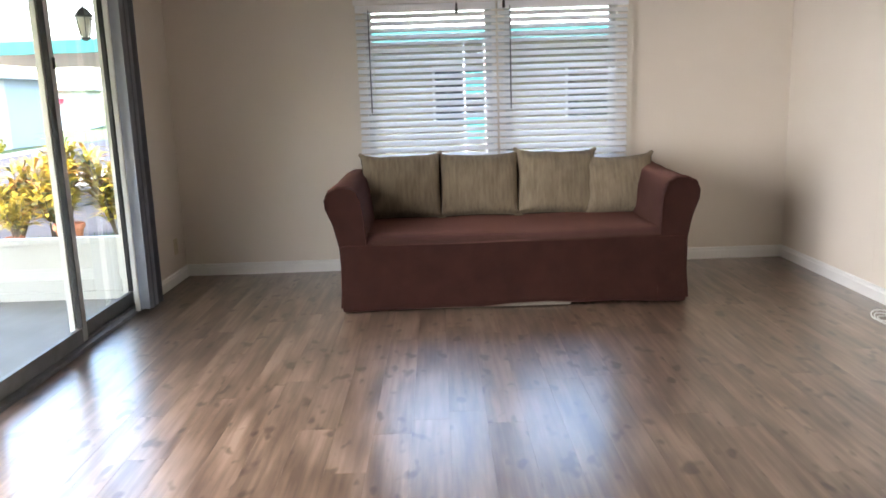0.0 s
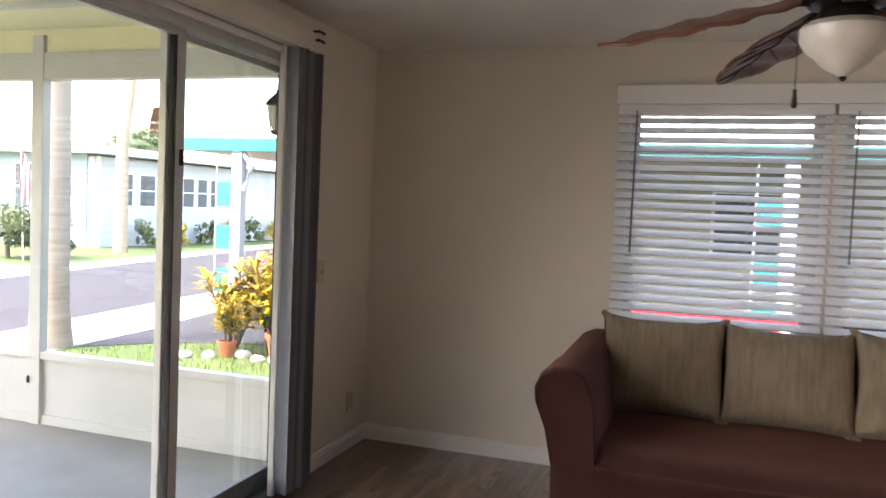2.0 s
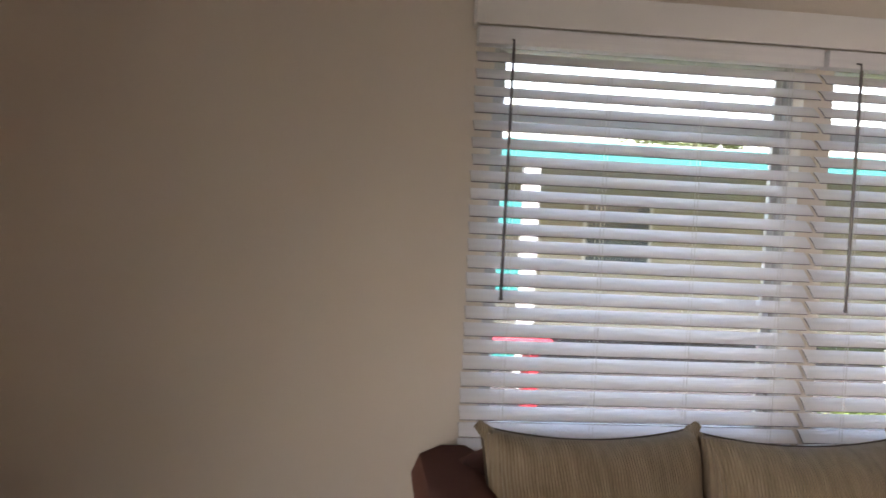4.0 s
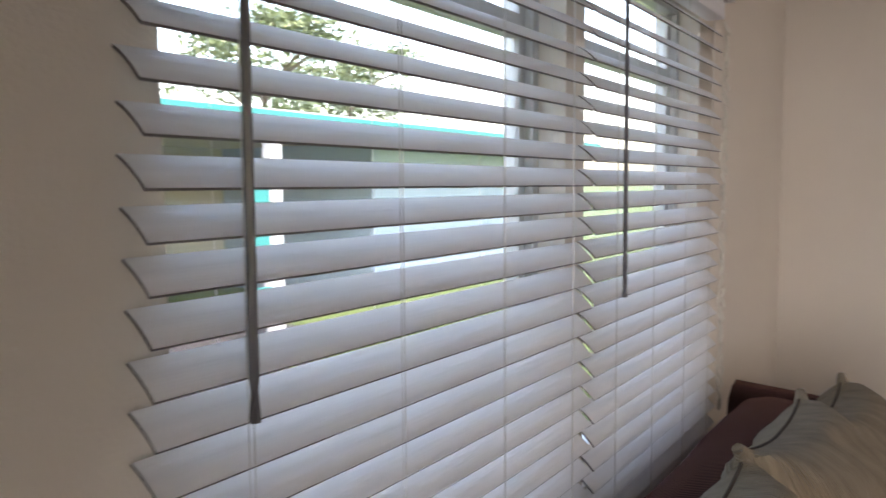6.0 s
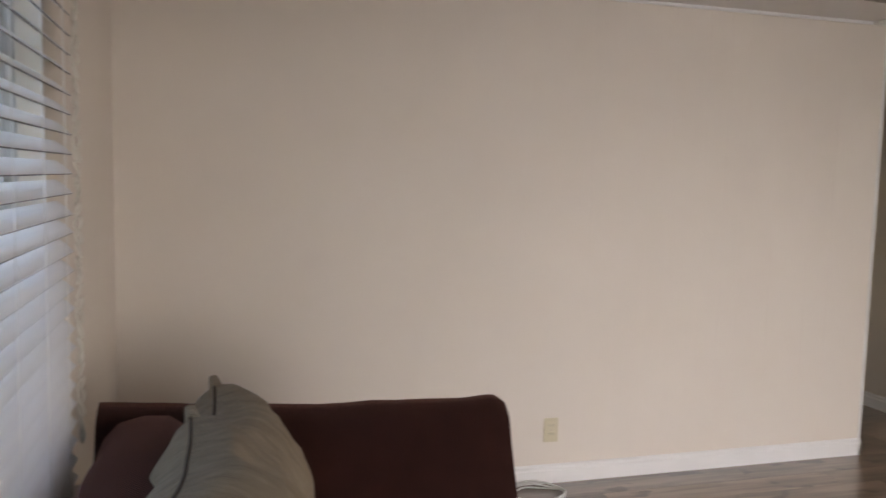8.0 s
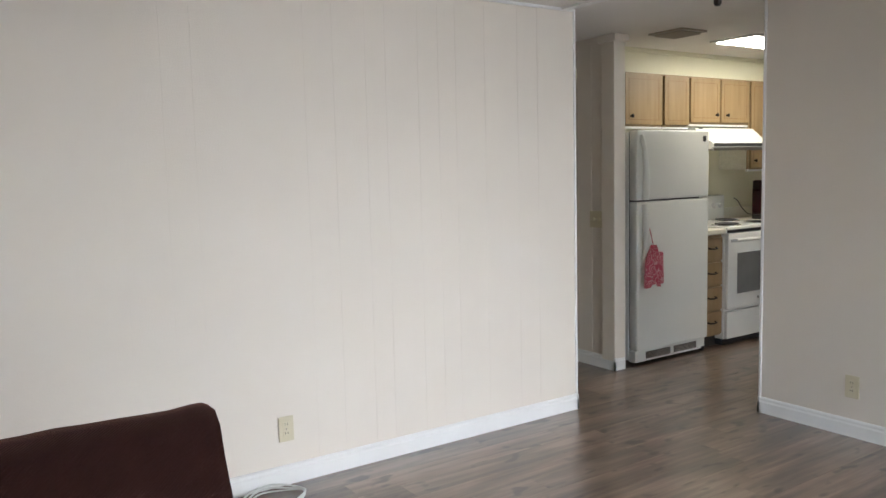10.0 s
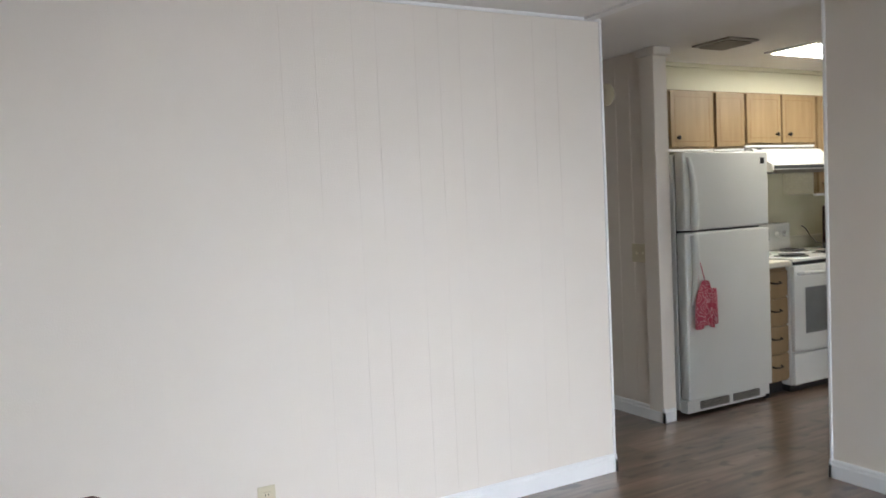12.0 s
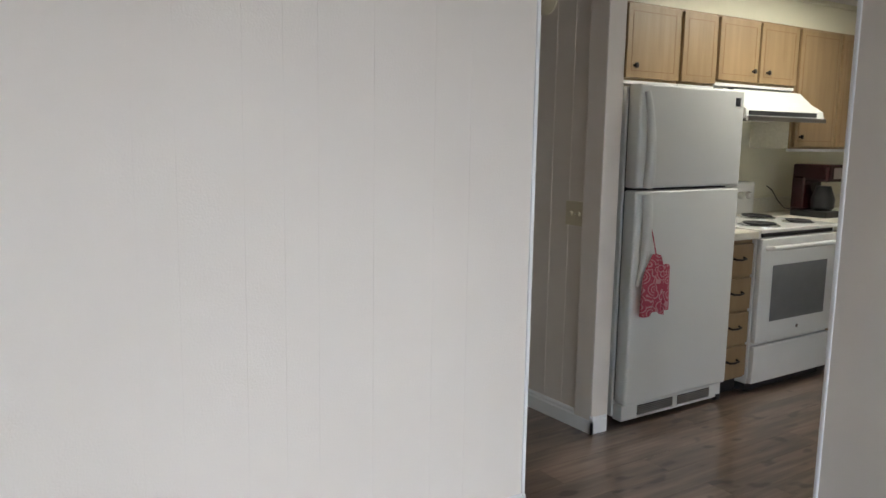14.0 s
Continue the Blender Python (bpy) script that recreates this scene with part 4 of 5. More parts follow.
def upper_unit(y0, y1, z0, z1, doors, label):
    u = thing("wall_cabinet", (CX, (y0 + y1) / 2, z0), label, "kitchen cabinet", "upper kitchen cabinets")
    o, h = (y0 + y1) / 2, z1 - z0
    part("carcass", box(0.012, y0 - o, 0, 0.285, y1 - o, h, 0.003), "counter", u, "cream cabinet carcass")
    part("face_frame", box(0.0, y0 - o, 0, 0.0115, y1 - o, h, 0.002), "maple", u)
    part("light_rail", box(-0.004, y0 - o, -0.018, 0.02, y1 - o, -0.0005, 0.002), "trim", u)
    for a, c, ky in doors:
        cabinet_door(u, a - o + 0.004, c - o - 0.004, 0.012, h - 0.012, -0.001, (ky - o, 0.075) if ky is not None else None)
    return u


upper_unit(0.178, 0.995, 1.695, 2.094, ((0.615, 0.99, 0.655), (0.19, 0.60, 0.54)), "maple wall cabinet above the refrigerator")
upper_unit(-0.135, 0.172, 1.695, 2.094, ((-0.13, 0.165, None),), "narrow maple wall cabinet panel without a knob")
upper_unit(-0.915, -0.141, 1.72, 2.094, ((-0.52, -0.145, -0.46), (-0.91, -0.53, -0.60)), "two-door maple wall cabinet above the range hood")
upper_unit(-1.40, -0.921, 1.345, 2.094, ((-1.39, -0.935, -0.99),), "tall maple wall cabinet beside the range hood")
upper_unit(-2.2, -1.406, 1.345, 2.094, ((-1.79, -1.41, -1.72), (-2.19, -1.80, -1.87)), "maple wall cabinet over the counter")

hood = thing("range_hood", (3.58, -0.56, 1.515), "white sloping range hood with a dark control slot", "range hood")
part("shell", prism([(0.28, 0.0), (0.28, 0.178), (-0.0, 0.178), (-0.04, 0.17), (-0.12, 0.10), (-0.20, 0.055), (-0.21, 0.0)], "y", -0.38, 0.38), "range", hood, "white enamel hood shell")
part("control_slot", box(-0.2105, -0.3, 0.02, -0.206, 0.36, 0.045), "dark", hood)
part("rim", box(-0.222, -0.385, -0.012, -0.205, 0.385, 0.014, 0.003), "chrome", hood)
part("vent_badge", box(-0.045, 0.29, 0.165, -0.03, 0.33, 0.176), "dark", hood)

rg = thing("kitchen_range", (3.19, -0.465, 0), "white electric coil range with an oven window", "range")
part("body", box(0.0, -0.378, 0.05, 0.62, 0.378, 0.895, 0.005), "range", rg)
part("cooktop", box(-0.03, -0.38, 0.896, 0.60, 0.38, 0.918, 0.006), "range", rg)
part("backguard", box(0.55, -0.378, 0.918, 0.63, 0.378, 1.13, 0.015), "range", rg)
for y in (0.30, 0.22, -0.22, -0.30):
    k = part("knob", lathe([(0.024, 0), (0.024, 0.012), (0.018, 0.026), (0.005, 0.027)], 18), "range", rg, smooth=True)
    k.matrix_basis = pose(0.549, y, 1.045, 0, -90, 0)
part("clock_panel", box(0.546, -0.12, 1.0, 0.5495, 0.12, 1.09), "dark", rg)
for bx, by, r in ((0.12, 0.19, 0.105), (0.40, 0.19, 0.08), (0.12, -0.19, 0.08), (0.40, -0.19, 0.105)):
    bn = part("drip_bowl", lathe([(r + 0.012, 0.0), (r + 0.012, 0.004), (r, 0.002), (r * 0.5, -0.001)], 24, at=(bx, by, 0.9185)), "chrome", rg)
    pts = [((r * (0.2 + 0.75 * q / 60)) * math.cos(q * 0.42) + bx, (r * (0.2 + 0.75 * q / 60)) * math.sin(q * 0.42) + by, 0.931) for q in range(61)]
    part("coil", tube(pts, 0.0045, 5), "dark", bn)
part("vent_strip", box(-0.012, -0.34, 0.872, 0.0, 0.34, 0.894), "dark", rg)
dr = part("oven_door", box(-0.035, -0.374, 0.285, -0.002, 0.374, 0.868, 0.008), "range", rg)
part("window", box(-0.0365, -0.27, 0.40, -0.0345, 0.26, 0.715), "oven_glass", dr, "grey oven window")
part("badge", lathe([(0.011, 0), (0.011, 0.002)], 16), "chrome", dr).matrix_basis = pose(-0.0352, -0.01, 0.345, 0, -90, 0)
part("handle", tube([(-0.035, 0.335, 0.815), (-0.075, 0.325, 0.82), (-0.08, 0.25, 0.82), (-0.08, -0.25, 0.82), (-0.075, -0.325, 0.82), (-0.035, -0.335, 0.815)], 0.014, 10), "range", dr, smooth=True)
part("drawer", box(-0.032, -0.374, 0.055, -0.002, 0.374, 0.268, 0.008), "range", rg)
part("toe_space", box(0.02, -0.36, 0.0, 0.5, 0.36, 0.05), "dark", rg)


def base_unit(y0, y1, drawers, label):
    u = thing("base_cabinet", (3.21, (y0 + y1) / 2, 0), label, "kitchen cabinet", "lower kitchen cabinets")
    h = (y1 - y0) / 2
    part("carcass", box(0.0, -h, 0.09, 0.645, h, 0.868, 0.002), "maple", u)
    part("toe_kick", box(0.05, -h, 0, 0.64, h, 0.09), "dark", u)
    zz = 0.105
    for k in range(drawers):
        hh = 0.185
        d = part("drawer_front", box(-0.02, -h + 0.012, zz, -0.001, h - 0.012, zz + hh - 0.012, 0.004), "maple", u)
        part("pull", tube([(-0.02, -0.045, zz + 0.10), (-0.042, -0.038, zz + 0.095), (-0.045, 0.0, zz + 0.092), (-0.042, 0.038, zz + 0.095), (-0.02, 0.045, zz + 0.10)], 0.006, 8), "bronze", d, "dark bow pull")
        zz += hh + 0.004
    return u


base_unit(-0.082, 0.20, 4, "narrow maple drawer base beside the range")
base_unit(-1.45, -0.85, 4, "maple base cabinet past the range")
base_unit(-2.2, -1.455, 4, "maple base cabinet at the counter's end")
for y0, y1 in ((-0.084, 0.202), (-2.2, -0.848)):
    w = thing("countertop", (3.2, (y0 + y1) / 2, 0.869), "pale laminate countertop with rounded front edge", "countertop")
    h = (y1 - y0) / 2
    part("slab", box(-0.03, -h, 0, 0.655, h, 0.04, 0.01), "counter", w)
    part("backsplash", box(0.635, -h, 0.0405, 0.655, h, 0.14, 0.004), "counter", w)
cm = thing("coffee_maker", (3.53, -1.2, 0.909), "dark red and black drip coffee maker", "coffee maker")
part("base", box(-0.13, -0.10, 0, 0.12, 0.10, 0.04, 0.01), "dark", cm)
part("column", box(0.03, -0.10, 0.041, 0.12, 0.10, 0.27, 0.012), "coffee_red", cm)
part("brew_head", box(-0.13, -0.10, 0.23, 0.12, 0.10, 0.34, 0.018), "coffee_red", cm)
part("carafe", lathe([(0.05, 0.042), (0.07, 0.06), (0.072, 0.12), (0.05, 0.18), (0.045, 0.2)], 20, at=(-0.045, 0, 0)), "dark", cm, smooth=True)
part("control_panel", box(-0.133, -0.05, 0.25, -0.1305, 0.05, 0.32), "chrome", cm)
part("cord", tube([(0.1, 0.1, 0.04), (0.12, 0.16, 0.05), (0.17, 0.17, 0.10), (0.24, 0.13, 0.16), (0.3, 0.1, 0.18)], 0.004, 6), "dark", cm)

# ---------------------------------------------------------------- screened porch
GZ = -0.25
PX, PY = -5.2, 5.06             # west and north sides of the porch
structure("porch_floor", box(PX, SY, -0.27, WX - OUT, PY + 0.1, -0.03), "porch_floor", "pale painted concrete porch floor", "floor")
structure("porch_ceiling", box(PX - 0.3, SY - 0.3, 2.34, WX - OUT, PY + 0.35, 2.42), "porch_roof", "cream-yellow metal porch roof panels", "ceiling")
for k in range(5):
    yy = PY - 0.55 - 1.2 * k
    structure("porch_rib", box(PX, yy, 2.31, WX - OUT - 0.02, yy + 0.05, 2.341, 0.004), "porch_white", "white seam of the porch roof", "trim")


def screen_wall(name, x0, x1, post_at, along):
    w = thing(name, (0, 0, 0), "white porch knee wall with posts and open screen above", "porch wall", kind="structure")

    def b(nm, a0, a1, z0, z1, t0, t1, mat="porch_white", bev=0.004):
        c = (a0, PY + t0, z0, a1, PY + t1, z1) if along == "x" else (PX - t1, a0, z0, PX - t0, a1, z1)
        return part(nm, box(*c, bev), mat, w)
    b("knee_panel", x0, x1, -0.03, 0.37, 0.015, 0.035)
    b("base_rail", x0, x1, -0.03, 0.03, 0.0, 0.05)
    b("sill_rail", x0, x1, 0.37, 0.415, -0.01, 0.06)
    b("top_beam", x0, x1, 2.04, 2.20, -0.01, 0.07)
    b("fascia_panel", x0, x1, 2.2, 2.34, 0.01, 0.05, "porch_roof")
    for p, wd in post_at:
        b("post", p - wd / 2, p + wd / 2, -0.03, 2.3, -0.015, 0.045)
    return w


screen_wall("porch_screen_north", PX, WX - OUT, ((-2.06, 0.12), (-3.79, 0.085), (PX + 0.05, 0.1)), "x")
screen_wall("porch_screen_west", SY, PY, ((-1.5, 0.085), (0.2, 0.085), (1.9, 0.085), (3.5, 0.085)), "y")
part("latch", box(-3.835, PY - 0.026, 0.22, -3.82, PY - 0.016, 0.265, 0.003), "dark", bpy.data.objects["porch_screen_north"])

hang = thing("hanging_shade", (-2.83, 4.95, 1.72), "rust-coloured hanging lamp shade in the porch", "lamp shade")
part("shade", lathe([(0.06, 0.0), (0.055, 0.07), (0.042, 0.132), (0.034, 0.138), (0.034, 0.13), (0.052, 0.003)], 20), "shade", hang, smooth=True)
part("cord", tube([(0, 0, 0.125), (0, 0, 0.62)], 0.003, 6), "dark", hang)

lan = thing("wall_lantern", (-2.12, 5.13, 1.86), "black carriage lantern on the outside wall", "wall lantern")
lan.scale = (0.62, 0.62, 0.62)
part("backplate", box(-0.012, -0.05, -0.08, 0.005, 0.05, 0.08, 0.004), "dark", lan)
part("bracket", tube([(0, 0, 0), (-0.1, 0, 0.03), (-0.17, 0, 0.10), (-0.17, 0, 0.13)], 0.008, 6), "dark", lan)
part("roof", lathe([(0.11, 0.06), (0.09, 0.085), (0.04, 0.14), (0.012, 0.16), (0.006, 0.2)], 6, at=(-0.17, 0, 0)), "dark", lan)
for k in range(6):
    a = math.pi * 2 * k / 6
    part("bar", tube([(-0.17 + 0.09 * math.cos(a), 0.09 * math.sin(a), 0.07), (-0.17 + 0.05 * math.cos(a), 0.05 * math.sin(a), -0.16)], 0.005, 5), "dark", lan)
part("base", lathe([(0.055, -0.16), (0.055, -0.175), (0.015, -0.2)], 6, at=(-0.17, 0, 0)), "dark", lan)
part("globe", lathe([(0.03, -0.155), (0.05, -0.1), (0.07, 0.05)], 12, at=(-0.17, 0, 0)), "opal", lan, smooth=True)

# ---------------------------------------------------------------- ground and street
ground = structure("ground", box(-900, -900, GZ - 0.1, 900, 900, GZ), "grass", "short green lawn around the houses", "ground")


def sheet(name, corners, z, mat, label, category):
    return structure(name, prism(corners, "z", z - 0.04, z), mat, label, category)


sheet("road", [(-6.6, -20), (-7.5, 8.2), (-7.9, 12.0), (-8.6, 20.0), (-10.5, 38.0), (-17, 90), (-24, 90), (-15.4, 34.7), (-13.9, 24.6), (-13.0, 18.1), (-12.03, 12.2), (-10.8, -20)], GZ + 0.012, "asphalt", "grey asphalt street between the homes", "road")
sheet("pavement_gutter", [(-5.4, -20), (-6.22, 7.6), (-6.28, 9.2), (-6.5, 10.5), (-7.3, 20.0), (-9.4, 38.0), (-10.5, 38.0), (-8.6, 20.0), (-7.9, 12.0), (-7.5, 8.2), (-6.6, -20)], GZ + 0.016, "concrete", "pale concrete gutter along the street", "pavement")
sheet("pavement_far", [(-10.8, -20), (-12.03, 12.2), (-13.0, 18.1), (-13.9, 24.6), (-15.4, 34.7), (-16.2, 34.7), (-14.8, 24.6), (-13.9, 18.1), (-12.75, 12.2), (-11.6, -20)], GZ + 0.016, "concrete", "pale concrete kerb strip across the street", "pavement")
sheet("driveway", [(-6.24, 7.92), (-6.32, 9.2), (-6.6, 10.6), (-7.3, 15.5), (6.0, 15.5), (6.0, 10.0), (-3.4, 9.4), (-5.0, 8.95), (-5.6, 8.6)], GZ + 0.008, "asphalt", "dark asphalt driveway under the carport", "driveway")
sheet("pavement_drive", [(-12.9, 12.6), (-21, 12.0), (-21, 14.6), (-13.2, 14.4)], GZ + 0.01, "concrete", "pale concrete driveway across the street", "driveway")

rng = random.Random(11)
bm = bmesh.new()
for k in range(9000):
    x, y = rng.uniform(-6.6, 2.2), rng.uniform(5.4, 9.5)
    h, a = rng.uniform(0.03, 0.085), rng.uniform(0, 6.28)
    if y > min(7.92 + 0.8 * (x + 6.24), 8.95 + 0.25 * (x + 5.0)):
        continue
    dx, dy = 0.006 * math.cos(a), 0.006 * math.sin(a)
    lx, ly = rng.uniform(-0.03, 0.03), rng.uniform(-0.03, 0.03)
    v = [bm.verts.new(c) for c in ((x - dx, y - dy, GZ), (x + dx, y + dy, GZ), (x + lx, y + ly, GZ + h))]
    bm.faces.new(v)
tagged(part("grass", bm, "blades"), "short green grass blades by the porch", "grass", kind="stuff")


def palm(x, y, r, height, label, crown=True, lean=0.0):
    t = thing("palm_tree", (x, y, GZ), label, "palm tree", "palms")
    pts, tp = [], []
    n = int(height / 0.11)
    for k in range(n + 1):
        q = k / n
        pts.append((lean * q * q, 0, height * q))
        tp.append(r * (1.12 - 0.28 * q + 0.25 * max(0, 0.06 - q) / 0.06) * (1 + 0.035 * (k % 2)))
    part("trunk", tube(pts, r, 18, taper=tp), "palm_bark", t, "ringed grey-brown trunk", True)
    if crown:
        rg2 = random.Random(int(x * 7 + y))
        for k in range(15):
            a, up = 2.4 * k, rg2.uniform(-0.3, 0.9)
            bm = bmesh.new()
            spine = []
            for q in range(9):
                d = 1.9 * q / 8
                spine.append(Vector((lean + d * math.cos(a), d * math.sin(a), height + up * d - 0.36 * d * d)))
            tube(spine, 0.012, 4, bm, [0.02 - 0.0017 * q for q in range(9)])
            side = Vector((-math.sin(a), math.cos(a), 0))
            for q in range(1, 9):
                for f in (0.0, 0.5):
                    c = spine[q - 1].lerp(spine[q], f)
                    fw = (spine[q] - spine[q - 1]).normalized()
                    for s in (-1, 1):
                        tip = c + side * s * 0.5 * (1 - 0.06 * q) + fw * 0.25 + Vector((0, 0, -0.2))
                        vs = [bm.verts.new(p) for p in (c - fw * 0.025, c + fw * 0.025, tip)]
                        bm.faces.new(vs)
            part("frond", bm, "frond", t)
    return t


palm(-6.44, 7.8, 0.165, 7.5, "thick grey palm trunk beside the porch")
palm(-27.4, 33.0, 0.13, 4.1, "small palm behind the white house")
pole = thing("utility_pole", (-15.32, 19.03, GZ), "slim leaning wooden pole across the street", "utility pole")
part("shaft", tube([(0, 0, 0), (0.02, 0.0, 3), (0.35, 0.1, 6.0), (1.0, 0.2, 8.5)], 0.15, 12, taper=[0.2, 0.16, 0.14, 0.13]), "pole", pole, smooth=True)


def croton(x, y, z, scale, seed, label):
    """A shrub of upright stems with long drooping strap leaves."""
    c = thing("croton_plant", (x, y, z), label, "shrub", "crotons")
    rg2 = random.Random(seed)
    leaves = {"croton": bmesh.new(), "croton_red": bmesh.new(), "leaf": bmesh.new()}
    stems = bmesh.new()
    for s in range(9):
        a, lean = rg2.uniform(0, 6.28), rg2.uniform(0.05, 0.36) * scale
        h = rg2.uniform(0.55, 1.05) * scale
        top = Vector((lean * math.cos(a), lean * math.sin(a), h))
        tube([(0.02 * math.cos(a), 0.02 * math.sin(a), 0), tuple(top * 0.5 + Vector((0.02, 0, 0))), tuple(top)], 0.01, 5, stems, [0.012, 0.009, 0.006])
        for k in range(52):
            f = rg2.uniform(0.3, 1.03)
            base = top * f
            b2, el = rg2.uniform(0, 6.28), rg2.uniform(0.1, 1.2)
            ln = rg2.uniform(0.2, 0.36) * scale
            out = Vector((math.cos(b2), math.sin(b2), 0))
            side = Vector((-math.sin(b2), math.cos(b2), 0)) * rg2.uniform(0.02, 0.034) * scale
            mid = base + out * ln * 0.55 * math.cos(el) + Vector((0, 0, ln * 0.6 * math.sin(el)))
            tip = base + out * ln * math.cos(el * 0.6) + Vector((0, 0, ln * (0.75 * math.sin(el) - 0.15)))
            pick = rg2.random()
            bm = leaves["croton" if pick < 0.72 else "croton_red" if pick < 0.86 else "leaf"]
            p = [bm.verts.new(q) for q in (base - side * 0.3, base + side * 0.3, mid + side, tip, mid - side)]
            mm = bm.verts.new(mid - Vector((0, 0, 0.006)))
            bm.faces.new((p[0], p[1], mm)), bm.faces.new((p[1], p[2], mm)), bm.faces.new((p[2], p[3], mm)), bm.faces.new((p[3], p[4], mm)), bm.faces.new((p[4], p[0], mm))
    part("stems", stems, "bark", c)
    part("yellow_leaves", leaves["croton"], "croton", c, "long yellow strap leaves")
    part("red_leaves", leaves["croton_red"], "croton_red", c, "orange-red older leaves")
    part("green_leaves", leaves["leaf"], "leaf", c, "green young leaves")
    return c


def pot(x, y, r, label):
    p = thing("flower_pot", (x, y, GZ), label, "flower pot", "flower pots")
    part("bowl", lathe([(r * 0.7, 0), (r, 1.5 * r), (r * 1.12, 1.5 * r), (r * 1.12, 1.85 * r), (r * 0.98, 1.85 * r), (r * 0.9, 1.6 * r)], 22), "terracotta", p, smooth=True)
    part("soil", lathe([(r * 0.9, 1.5 * r), (r * 0.88, 1.62 * r)], 18), "bark", p)


pot(-4.06, 8.42, 0.15, "terracotta pot holding a tall croton")
croton(-4.06, 8.42, GZ + 0.24, 0.86, 3, "tall yellow croton growing in a terracotta pot")
croton(-3.62, 8.7, GZ, 1.0, 5, "bushy yellow and orange croton on the lawn")
croton(-4.8, 8.72, GZ + 0.0, 0.9, 15, "yellow croton with drooping leaves on the lawn")
croton(-4.38, 8.7, GZ, 1.05, 8, "low yellow croton beside the potted one")
pot(-4.62, 8.3, 0.09, "small terracotta pot on the grass")
croton(-4.62, 8.3, GZ + 0.14, 0.45, 12, "small green and orange plant in a pot")
for k in range(11):
    x, y = -5.3 + 0.17 * k + rng.uniform(-0.1, 0.1), 8.1 + rng.uniform(-0.12, 0.3)
    b2 = bmesh.new()
    bmesh.ops.create_icosphere(b2, subdivisions=2, radius=rng.uniform(0.05, 0.09))
    for v in b2.verts:
        v.co += v.co.normalized() * 0.02 * noise.noise(v.co * 14 + Vector((k, 0, 0)))
        v.co.z *= 0.6
    st = tagged(part("stone", b2, "rock", smooth=True), "pale rounded garden stone on the lawn", "stone", "garden stones")
    st.location = (x, y, GZ + 0.02)


def leafy(name, x, y, z, rx, ry, rz, count, seed, mat, size, parent):
    """Clumps of small leaves in an uneven cloud."""
    rg2 = random.Random(seed)
    blobs = [(rg2.uniform(-0.7, 0.7), rg2.uniform(-0.7, 0.7), rg2.uniform(-0.6, 0.7), rg2.uniform(0.22, 0.5)) for _ in range(16)]
    bm = bmesh.new()
    for _ in range(count):
        bx, by, bz, br = rg2.choice(blobs)
        d = Vector((rg2.gauss(0, 1), rg2.gauss(0, 1), rg2.gauss(0, 1))).normalized() * br * rg2.uniform(0.5, 1.0)
        c = Vector((x + rx * (bx + d.x), y + ry * (by + d.y), z + rz * (bz + d.z)))
        u = Vector((rg2.gauss(0, 1), rg2.gauss(0, 1), rg2.gauss(0, 1))).normalized() * size
        w = u.cross(Vector((rg2.gauss(0, 1), rg2.gauss(0, 1), 1))).normalized() * size * 0.5
        bm.faces.new([bm.verts.new(p) for p in (c - u, c + w, c + u, c - w)])
    return part(name, bm, mat, parent)


bush = thing("hedge_bush", (-15.7, 15.7, GZ), "dark green clipped bush before the blue house", "bush")
leafy("foliage", 0, 0, 0.7, 1.3, 1.3, 0.75, 4200, 2, "leaf", 0.07, bush)
part("stem", tube([(0, 0, 0), (0, 0, 0.6)], 0.06, 6), "bark", bush)


def tree(x, y, height, spread, seed, label):
    t = thing("tree", (x, y, GZ), label, "tree", "background trees")
    rg2 = random.Random(seed)
    part("trunk", tube([(0, 0, 0), (0.1, 0, height * 0.35), (0.0, 0.1, height * 0.7)], 0.2, 9, taper=[0.28, 0.2, 0.1]), "bark", t, smooth=True)
    for k in range(7):
        a = 0.9 * k
        z0 = height * (0.35 + 0.05 * k)
        part("limb", tube([(0.05, 0, z0), (spread * 0.4 * math.cos(a), spread * 0.4 * math.sin(a), z0 + height * 0.13), (spread * 0.8 * math.cos(a), spread * 0.8 * math.sin(a), z0 + height * 0.2)], 0.06, 6, taper=[0.1, 0.06, 0.025]), "bark", t)
    leafy("crown", 0, 0, height * 0.72, spread, spread, height * 0.27, 5200, seed, "leaf", 0.13, t)
    return t


tree(20.5, 27.0, 8.3, 3.6, 21, "broad leafy tree behind the neighbouring home")
tree(29.0, 30.0, 8.8, 3.6, 22, "leafy tree with thin crown behind the roofs")
tree(12.0, 34.0, 6.6, 3.0, 23, "distant leafy tree over the teal roof edge")
tree(-29.8, 37.0, 5.3, 2.7, 24, "low green tree behind the white house")


def house_window(parent, at, w, h, rz=0):
    wd = part("window", box(-w / 2 - 0.06, -0.03, -0.06, w / 2 + 0.06, 0.0, h + 0.06, 0.01), "trim", parent)
    wd.matrix_basis = pose(*at, 0, 0, rz)
    part("pane", box(-w / 2, -0.036, 0, w / 2, -0.031, h / 2 - 0.02), "house_glass", wd)
    part("pane", box(-w / 2, -0.036, h / 2 + 0.02, w / 2, -0.031, h), "house_glass", wd)


